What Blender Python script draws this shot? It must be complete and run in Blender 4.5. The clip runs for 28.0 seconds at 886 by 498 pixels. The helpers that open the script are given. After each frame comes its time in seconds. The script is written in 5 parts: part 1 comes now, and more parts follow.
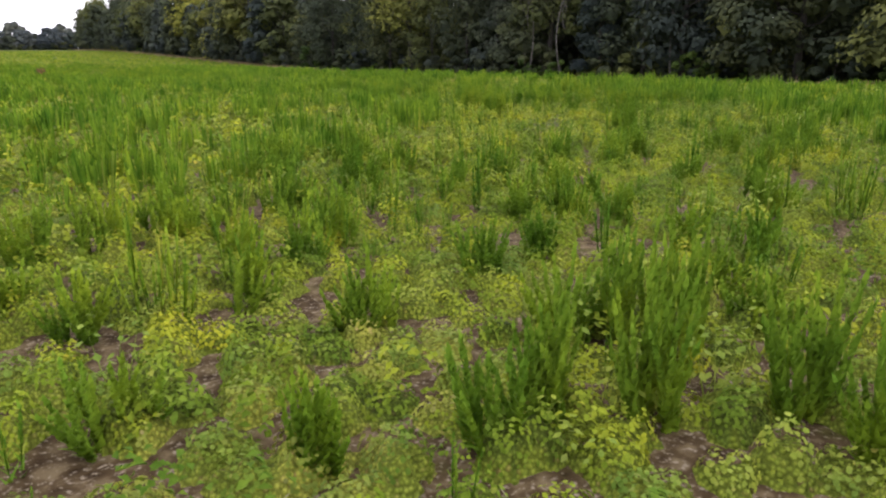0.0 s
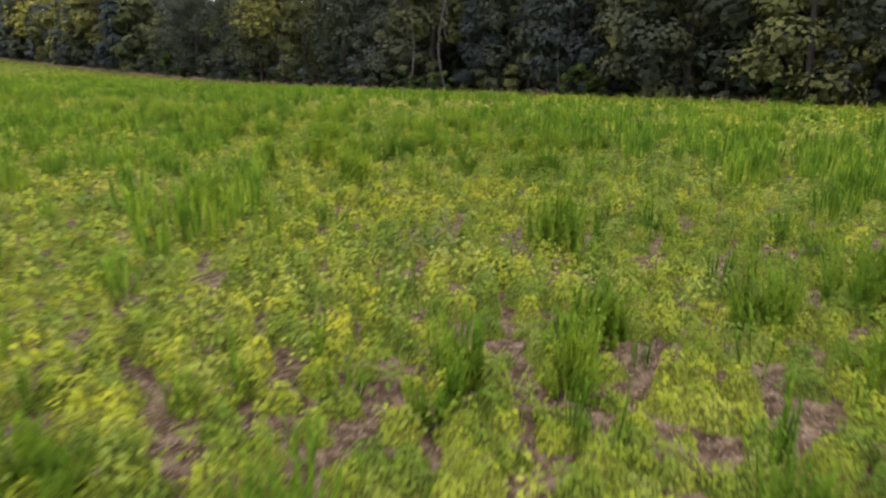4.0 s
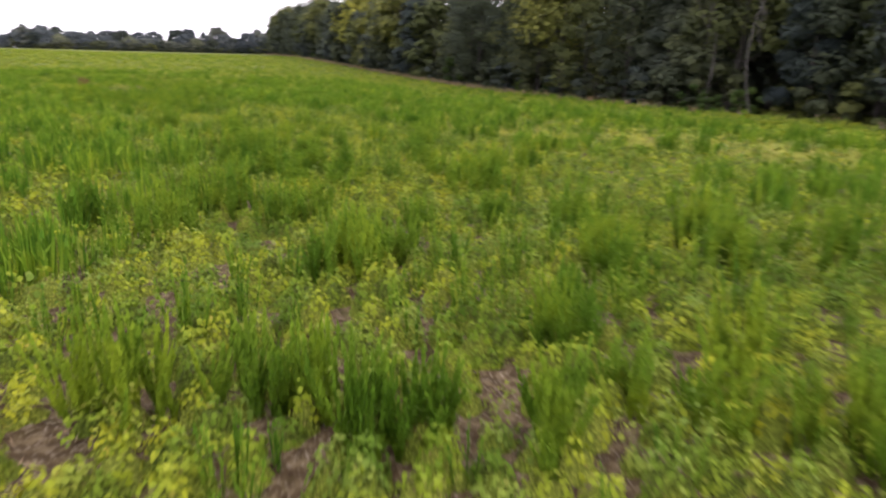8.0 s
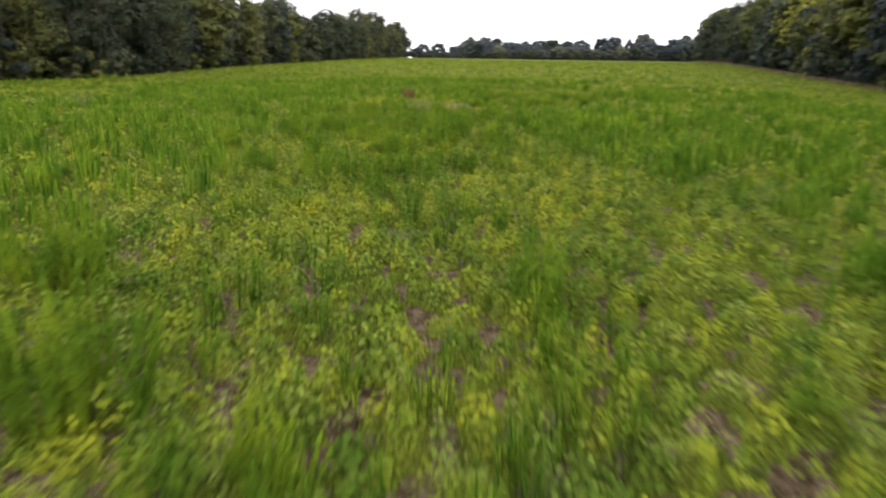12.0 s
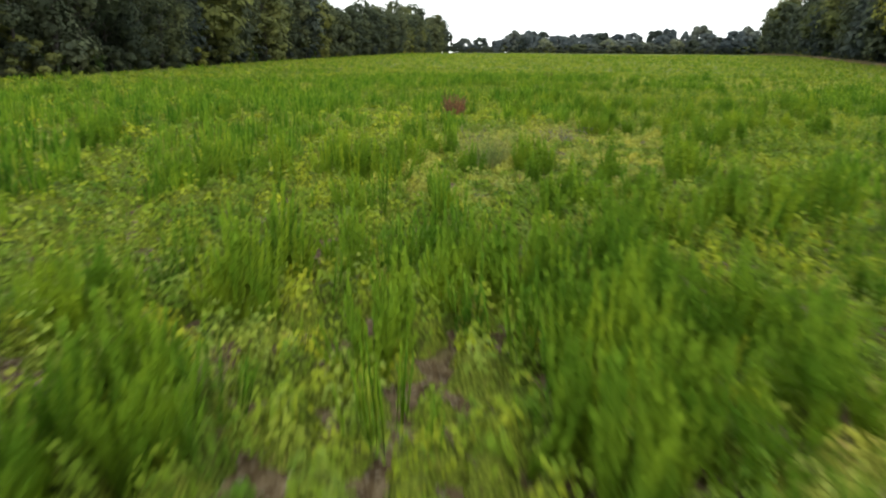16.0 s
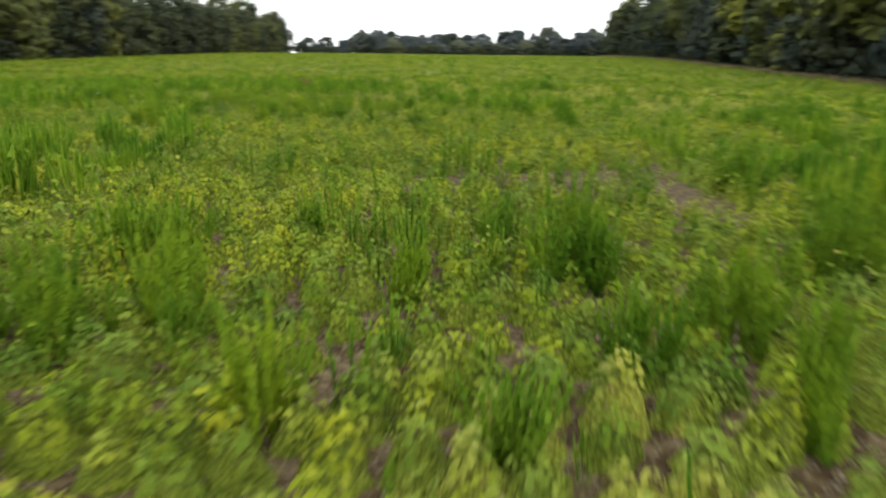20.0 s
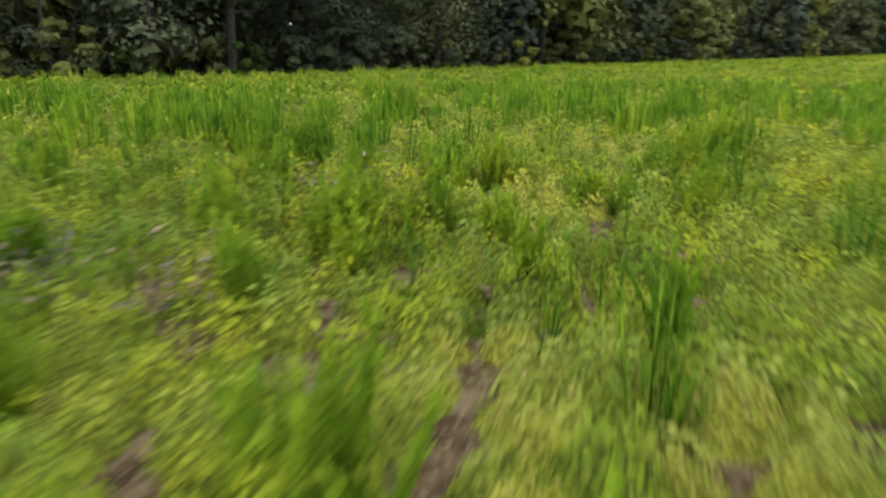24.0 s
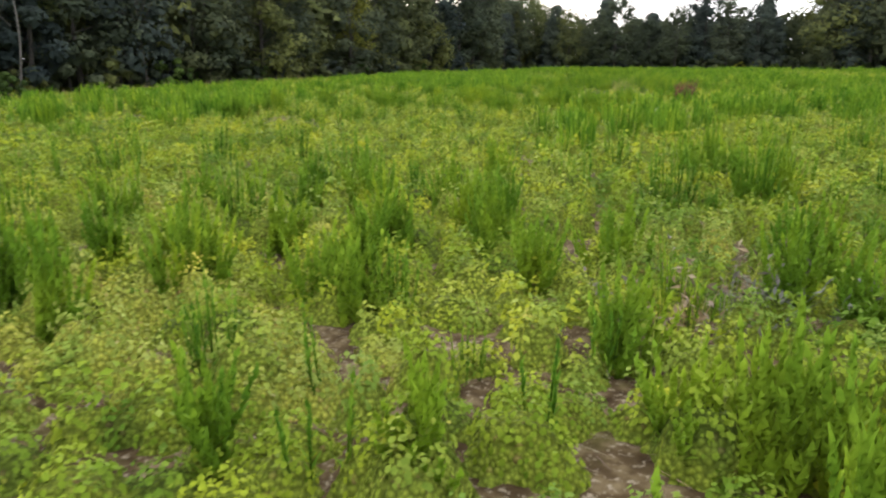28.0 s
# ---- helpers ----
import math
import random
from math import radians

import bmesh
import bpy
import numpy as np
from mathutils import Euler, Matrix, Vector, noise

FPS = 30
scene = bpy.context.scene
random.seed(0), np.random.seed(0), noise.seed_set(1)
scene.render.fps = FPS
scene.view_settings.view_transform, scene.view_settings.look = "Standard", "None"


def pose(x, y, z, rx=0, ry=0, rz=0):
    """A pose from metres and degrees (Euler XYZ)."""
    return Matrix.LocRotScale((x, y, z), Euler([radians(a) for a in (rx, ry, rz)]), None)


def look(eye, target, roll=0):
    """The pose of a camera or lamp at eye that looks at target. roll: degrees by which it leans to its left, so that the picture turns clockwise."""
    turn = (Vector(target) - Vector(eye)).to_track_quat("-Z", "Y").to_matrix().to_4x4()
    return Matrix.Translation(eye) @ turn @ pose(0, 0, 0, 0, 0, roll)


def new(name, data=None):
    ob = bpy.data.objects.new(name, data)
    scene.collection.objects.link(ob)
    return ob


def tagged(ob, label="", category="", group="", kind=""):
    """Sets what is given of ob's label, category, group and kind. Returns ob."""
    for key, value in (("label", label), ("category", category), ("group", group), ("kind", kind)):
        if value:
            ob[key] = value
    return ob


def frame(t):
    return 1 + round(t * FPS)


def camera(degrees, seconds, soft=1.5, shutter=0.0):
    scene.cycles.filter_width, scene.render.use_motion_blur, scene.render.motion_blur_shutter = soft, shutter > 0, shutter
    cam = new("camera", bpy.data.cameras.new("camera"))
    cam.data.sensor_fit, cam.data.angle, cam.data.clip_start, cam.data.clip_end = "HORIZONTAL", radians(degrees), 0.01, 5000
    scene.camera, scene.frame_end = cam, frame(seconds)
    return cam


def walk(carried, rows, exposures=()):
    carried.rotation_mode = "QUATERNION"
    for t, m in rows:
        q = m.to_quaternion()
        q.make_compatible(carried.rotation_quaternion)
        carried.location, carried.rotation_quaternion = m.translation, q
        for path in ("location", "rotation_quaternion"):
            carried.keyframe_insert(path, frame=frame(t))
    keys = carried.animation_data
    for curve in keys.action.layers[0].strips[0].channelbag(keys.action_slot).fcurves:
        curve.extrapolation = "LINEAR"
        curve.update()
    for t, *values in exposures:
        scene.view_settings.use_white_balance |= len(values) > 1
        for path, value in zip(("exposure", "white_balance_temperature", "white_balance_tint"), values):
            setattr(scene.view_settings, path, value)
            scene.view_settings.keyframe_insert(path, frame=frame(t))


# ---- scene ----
cam = camera(65.0, 28.0, soft=2.2, shutter=0.5)
PATH = [
    (0, (2.337, 2.245, 1.702), (3.458, 3.812, 1.166), -0.40),
    (0.5, (2.351, 2.256, 1.701), (3.472, 3.823, 1.165), -0.40),
    (1, (2.460, 2.387, 1.900), (3.581, 3.955, 1.366), -0.40),
    (1.5, (2.788, 2.787, 2.271), (4.018, 4.272, 1.740), -0.50),
    (2, (3.224, 3.413, 2.416), (4.528, 4.833, 1.884), -0.50),
    (2.5, (3.876, 4.184, 2.402), (5.181, 5.604, 1.871), -0.40),
    (3, (4.723, 5.125, 2.391), (6.030, 6.544, 1.861), -0.40),
    (3.5, (5.751, 6.090, 2.386), (7.058, 7.508, 1.857), -0.30),
    (4, (7.048, 7.082, 2.411), (8.409, 8.448, 1.881), -0.20),
    (4.5, (8.345, 8.074, 2.435), (9.745, 9.406, 1.919), -0.00),
    (6.5, (14.581, 12.283, 2.487), (15.782, 13.800, 1.983), 1.15),
    (7, (15.182, 13.087, 2.390), (16.148, 14.762, 1.879), 1.19),
    (7.5, (15.911, 14.072, 2.405), (16.788, 15.794, 1.892), 1.28),
    (8, (16.763, 15.543, 2.403), (17.461, 17.346, 1.890), 1.23),
    (8.5, (17.751, 17.226, 2.472), (18.163, 19.115, 1.957), 1.26),
    (9, (18.797, 19.704, 2.388), (19.005, 21.625, 1.872), 1.15),
    (9.5, (19.670, 22.137, 2.336), (19.644, 24.068, 1.818), 1.33),
    (10, (20.391, 24.662, 2.329), (20.362, 26.594, 1.811), 1.34),
    (10.5, (20.955, 27.416, 2.319), (20.929, 29.347, 1.800), 1.39),
    (11, (21.382, 30.263, 2.326), (21.208, 32.188, 1.812), 1.15),
    (11.5, (21.740, 32.562, 2.329), (21.484, 34.478, 1.817), 0.98),
    (13.5, (20.182, 43.611, 1.972), (19.284, 45.319, 1.443), 1.05),
    (14, (19.657, 45.582, 1.948), (18.755, 47.286, 1.417), 1.14),
    (14.5, (18.985, 47.450, 1.935), (18.085, 49.155, 1.404), 1.09),
    (15, (18.185, 49.444, 1.933), (17.379, 51.197, 1.406), 0.69),
    (15.5, (17.253, 51.637, 1.953), (16.740, 53.498, 1.430), 0.38),
    (16, (16.282, 54.138, 1.943), (15.769, 55.998, 1.419), 0.54),
    (16.5, (15.350, 56.757, 1.959), (14.837, 58.618, 1.437), 0.35),
    (17, (14.795, 59.534, 1.986), (14.357, 61.414, 1.465), 0.12),
    (17.5, (14.677, 62.625, 1.983), (14.515, 64.549, 1.460), -0.24),
    (18, (14.999, 65.685, 1.957), (15.196, 67.606, 1.437), -0.34),
    (18.5, (15.756, 68.612, 1.952), (16.067, 70.518, 1.433), -0.34),
    (19, (16.791, 71.358, 1.923), (17.104, 73.265, 1.406), -0.19),
    (19.5, (17.805, 74.002, 1.861), (18.021, 75.922, 1.345), 0.07),
    (20, (18.649, 76.466, 1.805), (18.507, 78.392, 1.288), 0.68),
    (20.5, (19.143, 78.651, 1.722), (18.679, 80.526, 1.204), 0.42),
    (22.5, (16.889, 92.218, 1.477), (16.065, 93.963, 0.952), 1.20),
    (23, (16.138, 94.510, 1.443), (15.002, 96.069, 0.914), 0.32),
    (23.5, (15.196, 96.562, 1.435), (13.726, 97.811, 0.909), 0.22),
    (24, (13.919, 98.486, 1.420), (12.276, 99.499, 0.895), 0.34),
    (24.5, (12.322, 100.332, 1.408), (10.635, 101.270, 0.885), 0.48),
    (25, (11.003, 101.831, 1.450), (9.216, 102.552, 0.913), 0.25),
    (25.2, (10.750, 102.200, 1.470), (8.839, 102.452, 0.936), 0.15),
    (25.5, (10.620, 102.600, 1.500), (8.749, 102.141, 0.963), -0.00),
    (25.8, (10.520, 102.880, 1.548), (8.927, 101.797, 1.008), 0.20),
    (26, (10.460, 102.980, 1.580), (9.213, 101.515, 1.035), 0.45),
    (26.2, (10.400, 103.030, 1.607), (9.617, 101.272, 1.063), 0.20),
    (26.4, (10.350, 103.060, 1.633), (10.115, 101.150, 1.087), 0.00),
    (26.6, (10.320, 103.060, 1.660), (10.621, 101.157, 1.123), -0.00),
    (26.8, (10.310, 103.050, 1.664), (10.986, 101.243, 1.136), -0.15),
    (27, (10.310, 103.030, 1.669), (11.017, 101.235, 1.141), -0.20),
    (27.5, (10.340, 102.950, 1.679), (11.047, 101.154, 1.153), -0.20),
    (28, (10.400, 102.760, 1.690), (11.038, 100.939, 1.164), -0.20),
]
EXPOSURES = [(0.0, 0.13, 6370, 22), (1.5, 0.28, 6340, 30), (3.0, 0.33, 6350, 30), (6.0, 0.33, 6350, 30), (8.0, 0.22, 6450, 27), (9.0, 0.05, 6550, 22), (11.0, -0.05, 6500, 21), (14.0, -0.05, 6500, 11), (16.0, -0.05, 6500, 4), (18.0, -0.08, 6550, 5), (20.0, -0.08, 6600, 5), (23.0, 0.08, 6600, 8), (25.0, 0.28, 6600, 10), (27.0, 0.37, 6380, 16), (28.0, 0.4, 6420, 12)]
walk(cam, [(t, look(eye, target, roll)) for t, eye, target, roll in PATH], EXPOSURES)

# ---- light ----
world = bpy.data.worlds.new("hazy_evening_sky")
scene.world = world
world.use_nodes = True
wt = world.node_tree
sky = wt.nodes.new("ShaderNodeTexSky")
sky.sky_type = "NISHITA"
sky.sun_disc = False
sky.sun_elevation = radians(9)
sky.sun_rotation = radians(155)
sky.dust_density = 3.0
haze = wt.nodes.new("ShaderNodeMix")
haze.data_type = "RGBA"
haze.inputs[0].default_value = 0.88
haze.inputs[7].default_value = (15.6, 15.8, 16.3, 1)
wt.links.new(sky.outputs[0], haze.inputs[6])
wt.links.new(haze.outputs[2], wt.nodes["Background"].inputs[0])
wt.nodes["Background"].inputs[1].default_value = 0.145
sun = new("sun", bpy.data.lights.new("sun", "SUN"))
sun.data.energy = 1.0
sun.data.angle = radians(14)
sun.data.color = (1.0, 0.86, 0.7)
sun.matrix_world = look((42, -90, 26), (0, 0, 0))


# ---- materials ----
def base_mat(name):
    m = bpy.data.materials.new(name)
    m.use_nodes = True
    nt = m.node_tree
    return m, nt, nt.nodes["Principled BSDF"], nt.nodes["Material Output"]


def ramp(nt, fac, stops):
    r = nt.nodes.new("ShaderNodeValToRGB")
    while len(r.color_ramp.elements) < len(stops):
        r.color_ramp.elements.new(0.5)
    for e, (p, c) in zip(r.color_ramp.elements, stops):
        e.position, e.color = p, (*c, 1)
    nt.links.new(fac, r.inputs[0])
    return r.outputs[0]


def noise_tex(nt, scale, detail=3, coord="Object"):
    tc = nt.nodes.new("ShaderNodeNewGeometry") if coord == "World" else nt.nodes.new("ShaderNodeTexCoord")
    n = nt.nodes.new("ShaderNodeTexNoise")
    n.inputs["Scale"].default_value, n.inputs["Detail"].default_value = scale, detail
    nt.links.new(tc.outputs["Position" if coord == "World" else "Object"], n.inputs["Vector"])
    return n.outputs[0]


def mixc(nt, fac, a, b, mode="MIX"):
    n = nt.nodes.new("ShaderNodeMix")
    n.data_type, n.blend_type = "RGBA", mode
    for value, sock in ((fac, n.inputs[0]), (a, n.inputs[6]), (b, n.inputs[7])):
        if isinstance(value, (int, float)):
            sock.default_value = value
        elif isinstance(value, tuple):
            sock.default_value = (*value, 1)
        else:
            nt.links.new(value, sock)
    return n.outputs[2]


def leaf_mat(name, dark, mid, light, old, old_part=0.1, wide=0.35, see_through=0.3, rough=0.55):
    """Leaves: each leaf its own tint, drifting over the field, some of them withered, light shining through."""
    m, nt, b, out = base_mat(name)
    island = nt.nodes.new("ShaderNodeNewGeometry").outputs["Random Per Island"]
    col = ramp(nt, island, [(0.0, dark), (0.45, mid), (1.0 - old_part, light), (1.0, old)])
    drift = ramp(nt, noise_tex(nt, wide, 3, "World"), [(0.3, (0.62, 0.72, 0.6)), (0.5, (1, 1, 1)), (0.72, (1.3, 1.14, 0.95))])
    col = mixc(nt, 1.0, col, drift, "MULTIPLY")
    plant = ramp(nt, noise_tex(nt, 1.9, 2, "World"), [(0.36, (0.66, 0.78, 0.75)), (0.5, (1, 1, 1)), (0.66, (1.38, 1.22, 1.0))])
    col = mixc(nt, 1.0, col, plant, "MULTIPLY")
    fleck = ramp(nt, noise_tex(nt, 38, 2, "World"), [(0.36, (0.88, 0.9, 0.88)), (0.64, (1.12, 1.1, 1.08))])
    col = mixc(nt, 1.0, col, fleck, "MULTIPLY")
    nt.links.new(col, b.inputs["Base Color"])
    b.inputs["Roughness"].default_value = rough
    b.inputs["Specular IOR Level"].default_value = 0.04
    tr = nt.nodes.new("ShaderNodeBsdfTranslucent")
    nt.links.new(col, tr.inputs[0])
    mx = nt.nodes.new("ShaderNodeMixShader")
    mx.inputs[0].default_value = see_through
    nt.links.new(b.outputs[0], mx.inputs[1])
    nt.links.new(tr.outputs[0], mx.inputs[2])
    nt.links.new(mx.outputs[0], out.inputs[0])
    return m


def tree_leaf_mat(name, dark, mid, light, see_through=0.25):
    m, nt, b, out = base_mat(name)
    island = nt.nodes.new("ShaderNodeNewGeometry").outputs["Random Per Island"]
    col = ramp(nt, island, [(0.0, dark), (0.6, mid), (1.0, light)])
    each = nt.nodes.new("ShaderNodeObjectInfo").outputs["Random"]
    tint = ramp(nt, each, [(0.0, (0.6, 0.66, 0.76)), (0.55, (0.92, 0.94, 0.96)), (0.85, (1.15, 1.12, 0.96)), (1.0, (1.7, 1.6, 0.9))])
    col = mixc(nt, 1.0, col, tint, "MULTIPLY")
    patch = ramp(nt, noise_tex(nt, 0.35, 2), [(0.35, (0.74, 0.78, 0.82)), (0.65, (1.22, 1.2, 1.06))])
    col = mixc(nt, 1.0, col, patch, "MULTIPLY")
    nt.links.new(col, b.inputs["Base Color"])
    b.inputs["Roughness"].default_value = 0.6
    b.inputs["Specular IOR Level"].default_value = 0.03
    tr = nt.nodes.new("ShaderNodeBsdfTranslucent")
    nt.links.new(col, tr.inputs[0])
    mx = nt.nodes.new("ShaderNodeMixShader")
    mx.inputs[0].default_value = see_through
    nt.links.new(b.outputs[0], mx.inputs[1])
    nt.links.new(tr.outputs[0], mx.inputs[2])
    nt.links.new(mx.outputs[0], out.inputs[0])
    return m


def bark_mat(name, a, c):
    m, nt, b, out = base_mat(name)
    nt.links.new(ramp(nt, noise_tex(nt, 6, 5), [(0.3, a), (0.7, c)]), b.inputs["Base Color"])
    b.inputs["Roughness"].default_value = 0.9
    bump = nt.nodes.new("ShaderNodeBump")
    bump.inputs["Strength"].default_value = 0.6
    nt.links.new(noise_tex(nt, 18, 4), bump.inputs["Height"])
    nt.links.new(bump.outputs[0], b.inputs["Normal"])
    return m


M_HORSE = leaf_mat("horseweed_leaf", (0.055, 0.13, 0.0105), (0.106, 0.208, 0.0165), (0.175, 0.29, 0.026), (0.25, 0.31, 0.05), 0.05, see_through=0.22)
M_MOUND = leaf_mat("groundcover_leaf", (0.188, 0.252, 0.021), (0.216, 0.28, 0.025), (0.245, 0.306, 0.031), (0.255, 0.275, 0.04), 0.03, see_through=0.22)
M_DEEP = leaf_mat("deep_green_leaf", (0.112, 0.18, 0.018), (0.135, 0.21, 0.022), (0.16, 0.238, 0.027), (0.19, 0.22, 0.04), 0.03, see_through=0.22)
M_YELLOW = leaf_mat("yellowing_leaf", (0.21, 0.275, 0.02), (0.234, 0.3, 0.025), (0.26, 0.325, 0.033), (0.28, 0.27, 0.06), 0.04, see_through=0.22)
M_GOLD = leaf_mat("straw_yellow_leaf", (0.215, 0.255, 0.04), (0.255, 0.292, 0.054), (0.3, 0.33, 0.078), (0.29, 0.25, 0.1), 0.06, see_through=0.2)
M_FEATHER = leaf_mat("feathery_leaf", (0.15, 0.19, 0.06), (0.2, 0.24, 0.085), (0.26, 0.29, 0.12), (0.2, 0.17, 0.09), 0.08, see_through=0.3)
M_BROAD = leaf_mat("broad_leaf", (0.165, 0.234, 0.034), (0.194, 0.262, 0.041), (0.222, 0.286, 0.052), (0.27, 0.28, 0.065), 0.04, see_through=0.22)
M_GREY = leaf_mat("dead_weed", (0.0992, 0.0868, 0.0682), (0.167, 0.149, 0.124), (0.236, 0.217, 0.18), (0.186, 0.136, 0.093), 0.2, see_through=0.1)
M_RUST = leaf_mat("rusty_seedhead", (0.0715, 0.0378, 0.0285), (0.137, 0.0735, 0.0551), (0.202, 0.116, 0.0874), (0.169, 0.105, 0.0475), 0.15, see_through=0.1)
M_STRAW = leaf_mat("straw", (0.174, 0.124, 0.0868), (0.248, 0.192, 0.136), (0.322, 0.267, 0.198), (0.124, 0.0744, 0.0558), 0.2, see_through=0.05)
M_FOREST = tree_leaf_mat("forest_leaf", (0.055, 0.066, 0.041), (0.07, 0.083, 0.049), (0.09, 0.103, 0.056))
M_OLIVE = tree_leaf_mat("olive_leaf", (0.09, 0.1, 0.037), (0.118, 0.129, 0.045), (0.152, 0.164, 0.053))
M_BLUISH = tree_leaf_mat("cedar_leaf", (0.048, 0.059, 0.051), (0.06, 0.074, 0.062), (0.074, 0.09, 0.073))
# far row only: distance haze put into the leaf colour, paler and greyer
M_HAZED = tree_leaf_mat("hazed_leaf", (0.082, 0.097, 0.1), (0.105, 0.122, 0.124), (0.135, 0.15, 0.15))
M_SHRUB = tree_leaf_mat("shrub_leaf", (0.0372, 0.062, 0.0186), (0.062, 0.0992, 0.026), (0.093, 0.136, 0.0372))
M_BARK = bark_mat("bark", (0.0186, 0.0161, 0.0136), (0.0527, 0.0465, 0.0403))
M_PALE_BARK = bark_mat("bleached_bark", (0.065, 0.06, 0.055), (0.14, 0.13, 0.117))


def soil_mat():
    m, nt, b, out = base_mat("field_soil")
    fine = noise_tex(nt, 9, 6, "World")
    soil = ramp(nt, fine, [(0.32, (0.03, 0.018, 0.008)), (0.5, (0.068, 0.046, 0.022)), (0.68, (0.15, 0.114, 0.062))])
    litter = ramp(nt, noise_tex(nt, 34, 4, "World"), [(0.56, (0, 0, 0)), (0.7, (1, 1, 1))])
    soil = mixc(nt, litter, soil, (0.24, 0.2, 0.145))
    green = ramp(nt, noise_tex(nt, 22, 4, "World"), [(0.3, (0.045, 0.058, 0.01)), (0.5, (0.095, 0.12, 0.016)), (0.72, (0.15, 0.175, 0.024))])
    cover = nt.nodes.new("ShaderNodeAttribute")
    cover.attribute_name = "cover"
    mx = nt.nodes.new("ShaderNodeMath")
    mx.operation = "MULTIPLY_ADD"
    nt.links.new(noise_tex(nt, 3.2, 4, "World"), mx.inputs[0])
    mx.inputs[1].default_value = 2.2
    off = nt.nodes.new("ShaderNodeMath")
    off.operation = "MULTIPLY_ADD"
    nt.links.new(cover.outputs["Fac"], off.inputs[0])
    off.inputs[1].default_value, off.inputs[2].default_value = 2.4, -1.9
    nt.links.new(off.outputs[0], mx.inputs[2])
    mx.use_clamp = True
    nt.links.new(mixc(nt, mx.outputs[0], soil, green), b.inputs["Base Color"])
    b.inputs["Roughness"].default_value = 0.95
    b.inputs["Specular IOR Level"].default_value = 0.1
    bump = nt.nodes.new("ShaderNodeBump")
    bump.inputs["Strength"].default_value, bump.inputs["Distance"].default_value = 0.8, 0.03
    nt.links.new(fine, bump.inputs["Height"])
    nt.links.new(bump.outputs[0], b.inputs["Normal"])
    return m


M_SOIL = soil_mat()


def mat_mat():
    """The under-leaves of the low plants, each plant in its own tone, with shade put into the colour."""
    m, nt, b, out = base_mat("shaded_under_leaf")
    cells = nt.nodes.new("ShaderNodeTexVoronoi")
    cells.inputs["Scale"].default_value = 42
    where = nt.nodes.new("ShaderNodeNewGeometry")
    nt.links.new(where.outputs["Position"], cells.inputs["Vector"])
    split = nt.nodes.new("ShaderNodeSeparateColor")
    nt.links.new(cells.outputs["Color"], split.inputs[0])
    # darker than the leaves above, as painted shade beneath them
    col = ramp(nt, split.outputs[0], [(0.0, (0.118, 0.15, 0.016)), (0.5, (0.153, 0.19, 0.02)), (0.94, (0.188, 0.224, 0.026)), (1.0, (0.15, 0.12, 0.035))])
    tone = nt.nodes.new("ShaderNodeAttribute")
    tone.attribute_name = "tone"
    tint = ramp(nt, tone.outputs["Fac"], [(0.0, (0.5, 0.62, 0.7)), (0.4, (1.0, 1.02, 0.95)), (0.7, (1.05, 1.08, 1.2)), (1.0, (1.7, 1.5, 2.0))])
    # cell borders darkened: painted shade in the gaps between leaves
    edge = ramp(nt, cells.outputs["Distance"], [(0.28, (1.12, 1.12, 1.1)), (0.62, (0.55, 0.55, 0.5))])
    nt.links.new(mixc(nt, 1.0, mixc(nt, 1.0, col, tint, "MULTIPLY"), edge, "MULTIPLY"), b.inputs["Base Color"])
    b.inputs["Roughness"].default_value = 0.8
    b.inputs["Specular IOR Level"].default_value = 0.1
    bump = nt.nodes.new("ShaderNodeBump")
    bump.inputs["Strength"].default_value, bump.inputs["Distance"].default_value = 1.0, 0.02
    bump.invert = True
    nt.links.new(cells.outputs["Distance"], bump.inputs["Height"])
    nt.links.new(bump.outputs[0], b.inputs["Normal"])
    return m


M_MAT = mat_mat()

# ---- plan of the field ----
rng = np.random.default_rng(7)


def ease(a):
    a = np.clip(a, 0, 1)
    return a * a * (3 - 2 * a)


def height(x, y):
    """The lie of the land: level along the middle, falling to the east wood and the south, rising to the far north."""
    x, y = np.asarray(x, float), np.asarray(y, float)
    dip = np.interp(y, [20, 40, 70, 105, 140, 180, 240, 300], [0.8, 0.9, 1.15, 1.35, 1.2, 0.8, 0.35, 0.0])
    z = -dip * ease((x - 28) / 32) - 1.0 * ease((20 - y) / 80) + 6.0 * ease((y - 60) / 420) + 0.12 * ease((-x - 8) / 24)
    return z


def lattice(seed):
    return np.random.default_rng(seed).random((256, 256))


LATTICES = {s: lattice(s) for s in range(8)}


def vnoise(x, y, size, seed):
    """Smooth value noise from 0 to 1 with lumps of that size in metres."""
    u, v = np.asarray(x, float) / size + 90.5, np.asarray(y, float) / size + 90.5
    i, j = np.floor(u).astype(int), np.floor(v).astype(int)
    a, b, g = ease(u - i), ease(v - j), LATTICES[seed % 8]
    i, j = i % 256, j % 256
    k, l = (i + 1) % 256, (j + 1) % 256
    return (g[i, j] * (1 - a) + g[k, j] * a) * (1 - b) + (g[i, l] * (1 - a) + g[k, l] * a) * b


EAST = [(47, -98), (50, -70), (58, -10), (60, 20), (61, 60), (62, 100), (64, 160), (67, 240), (69, 320), (72, 440)]
WEST = [(-40, 40), (-32, 60), (-31, 80), (-31, 105), (-44, 140), (-58, 190), (-70, 280), (-78, 360), (-87, 440)]
SOUTH_WEST = [(-95, 12), (-94, -10), (-88, -30), (-75, -47), (-60, -57), (-40, -62), (-18, -64)]
SOUTH = [(-22, -64), (20, -66), (50, -70)]
CORNER = [(-40, 40), (-62, 28), (-95, 12)]

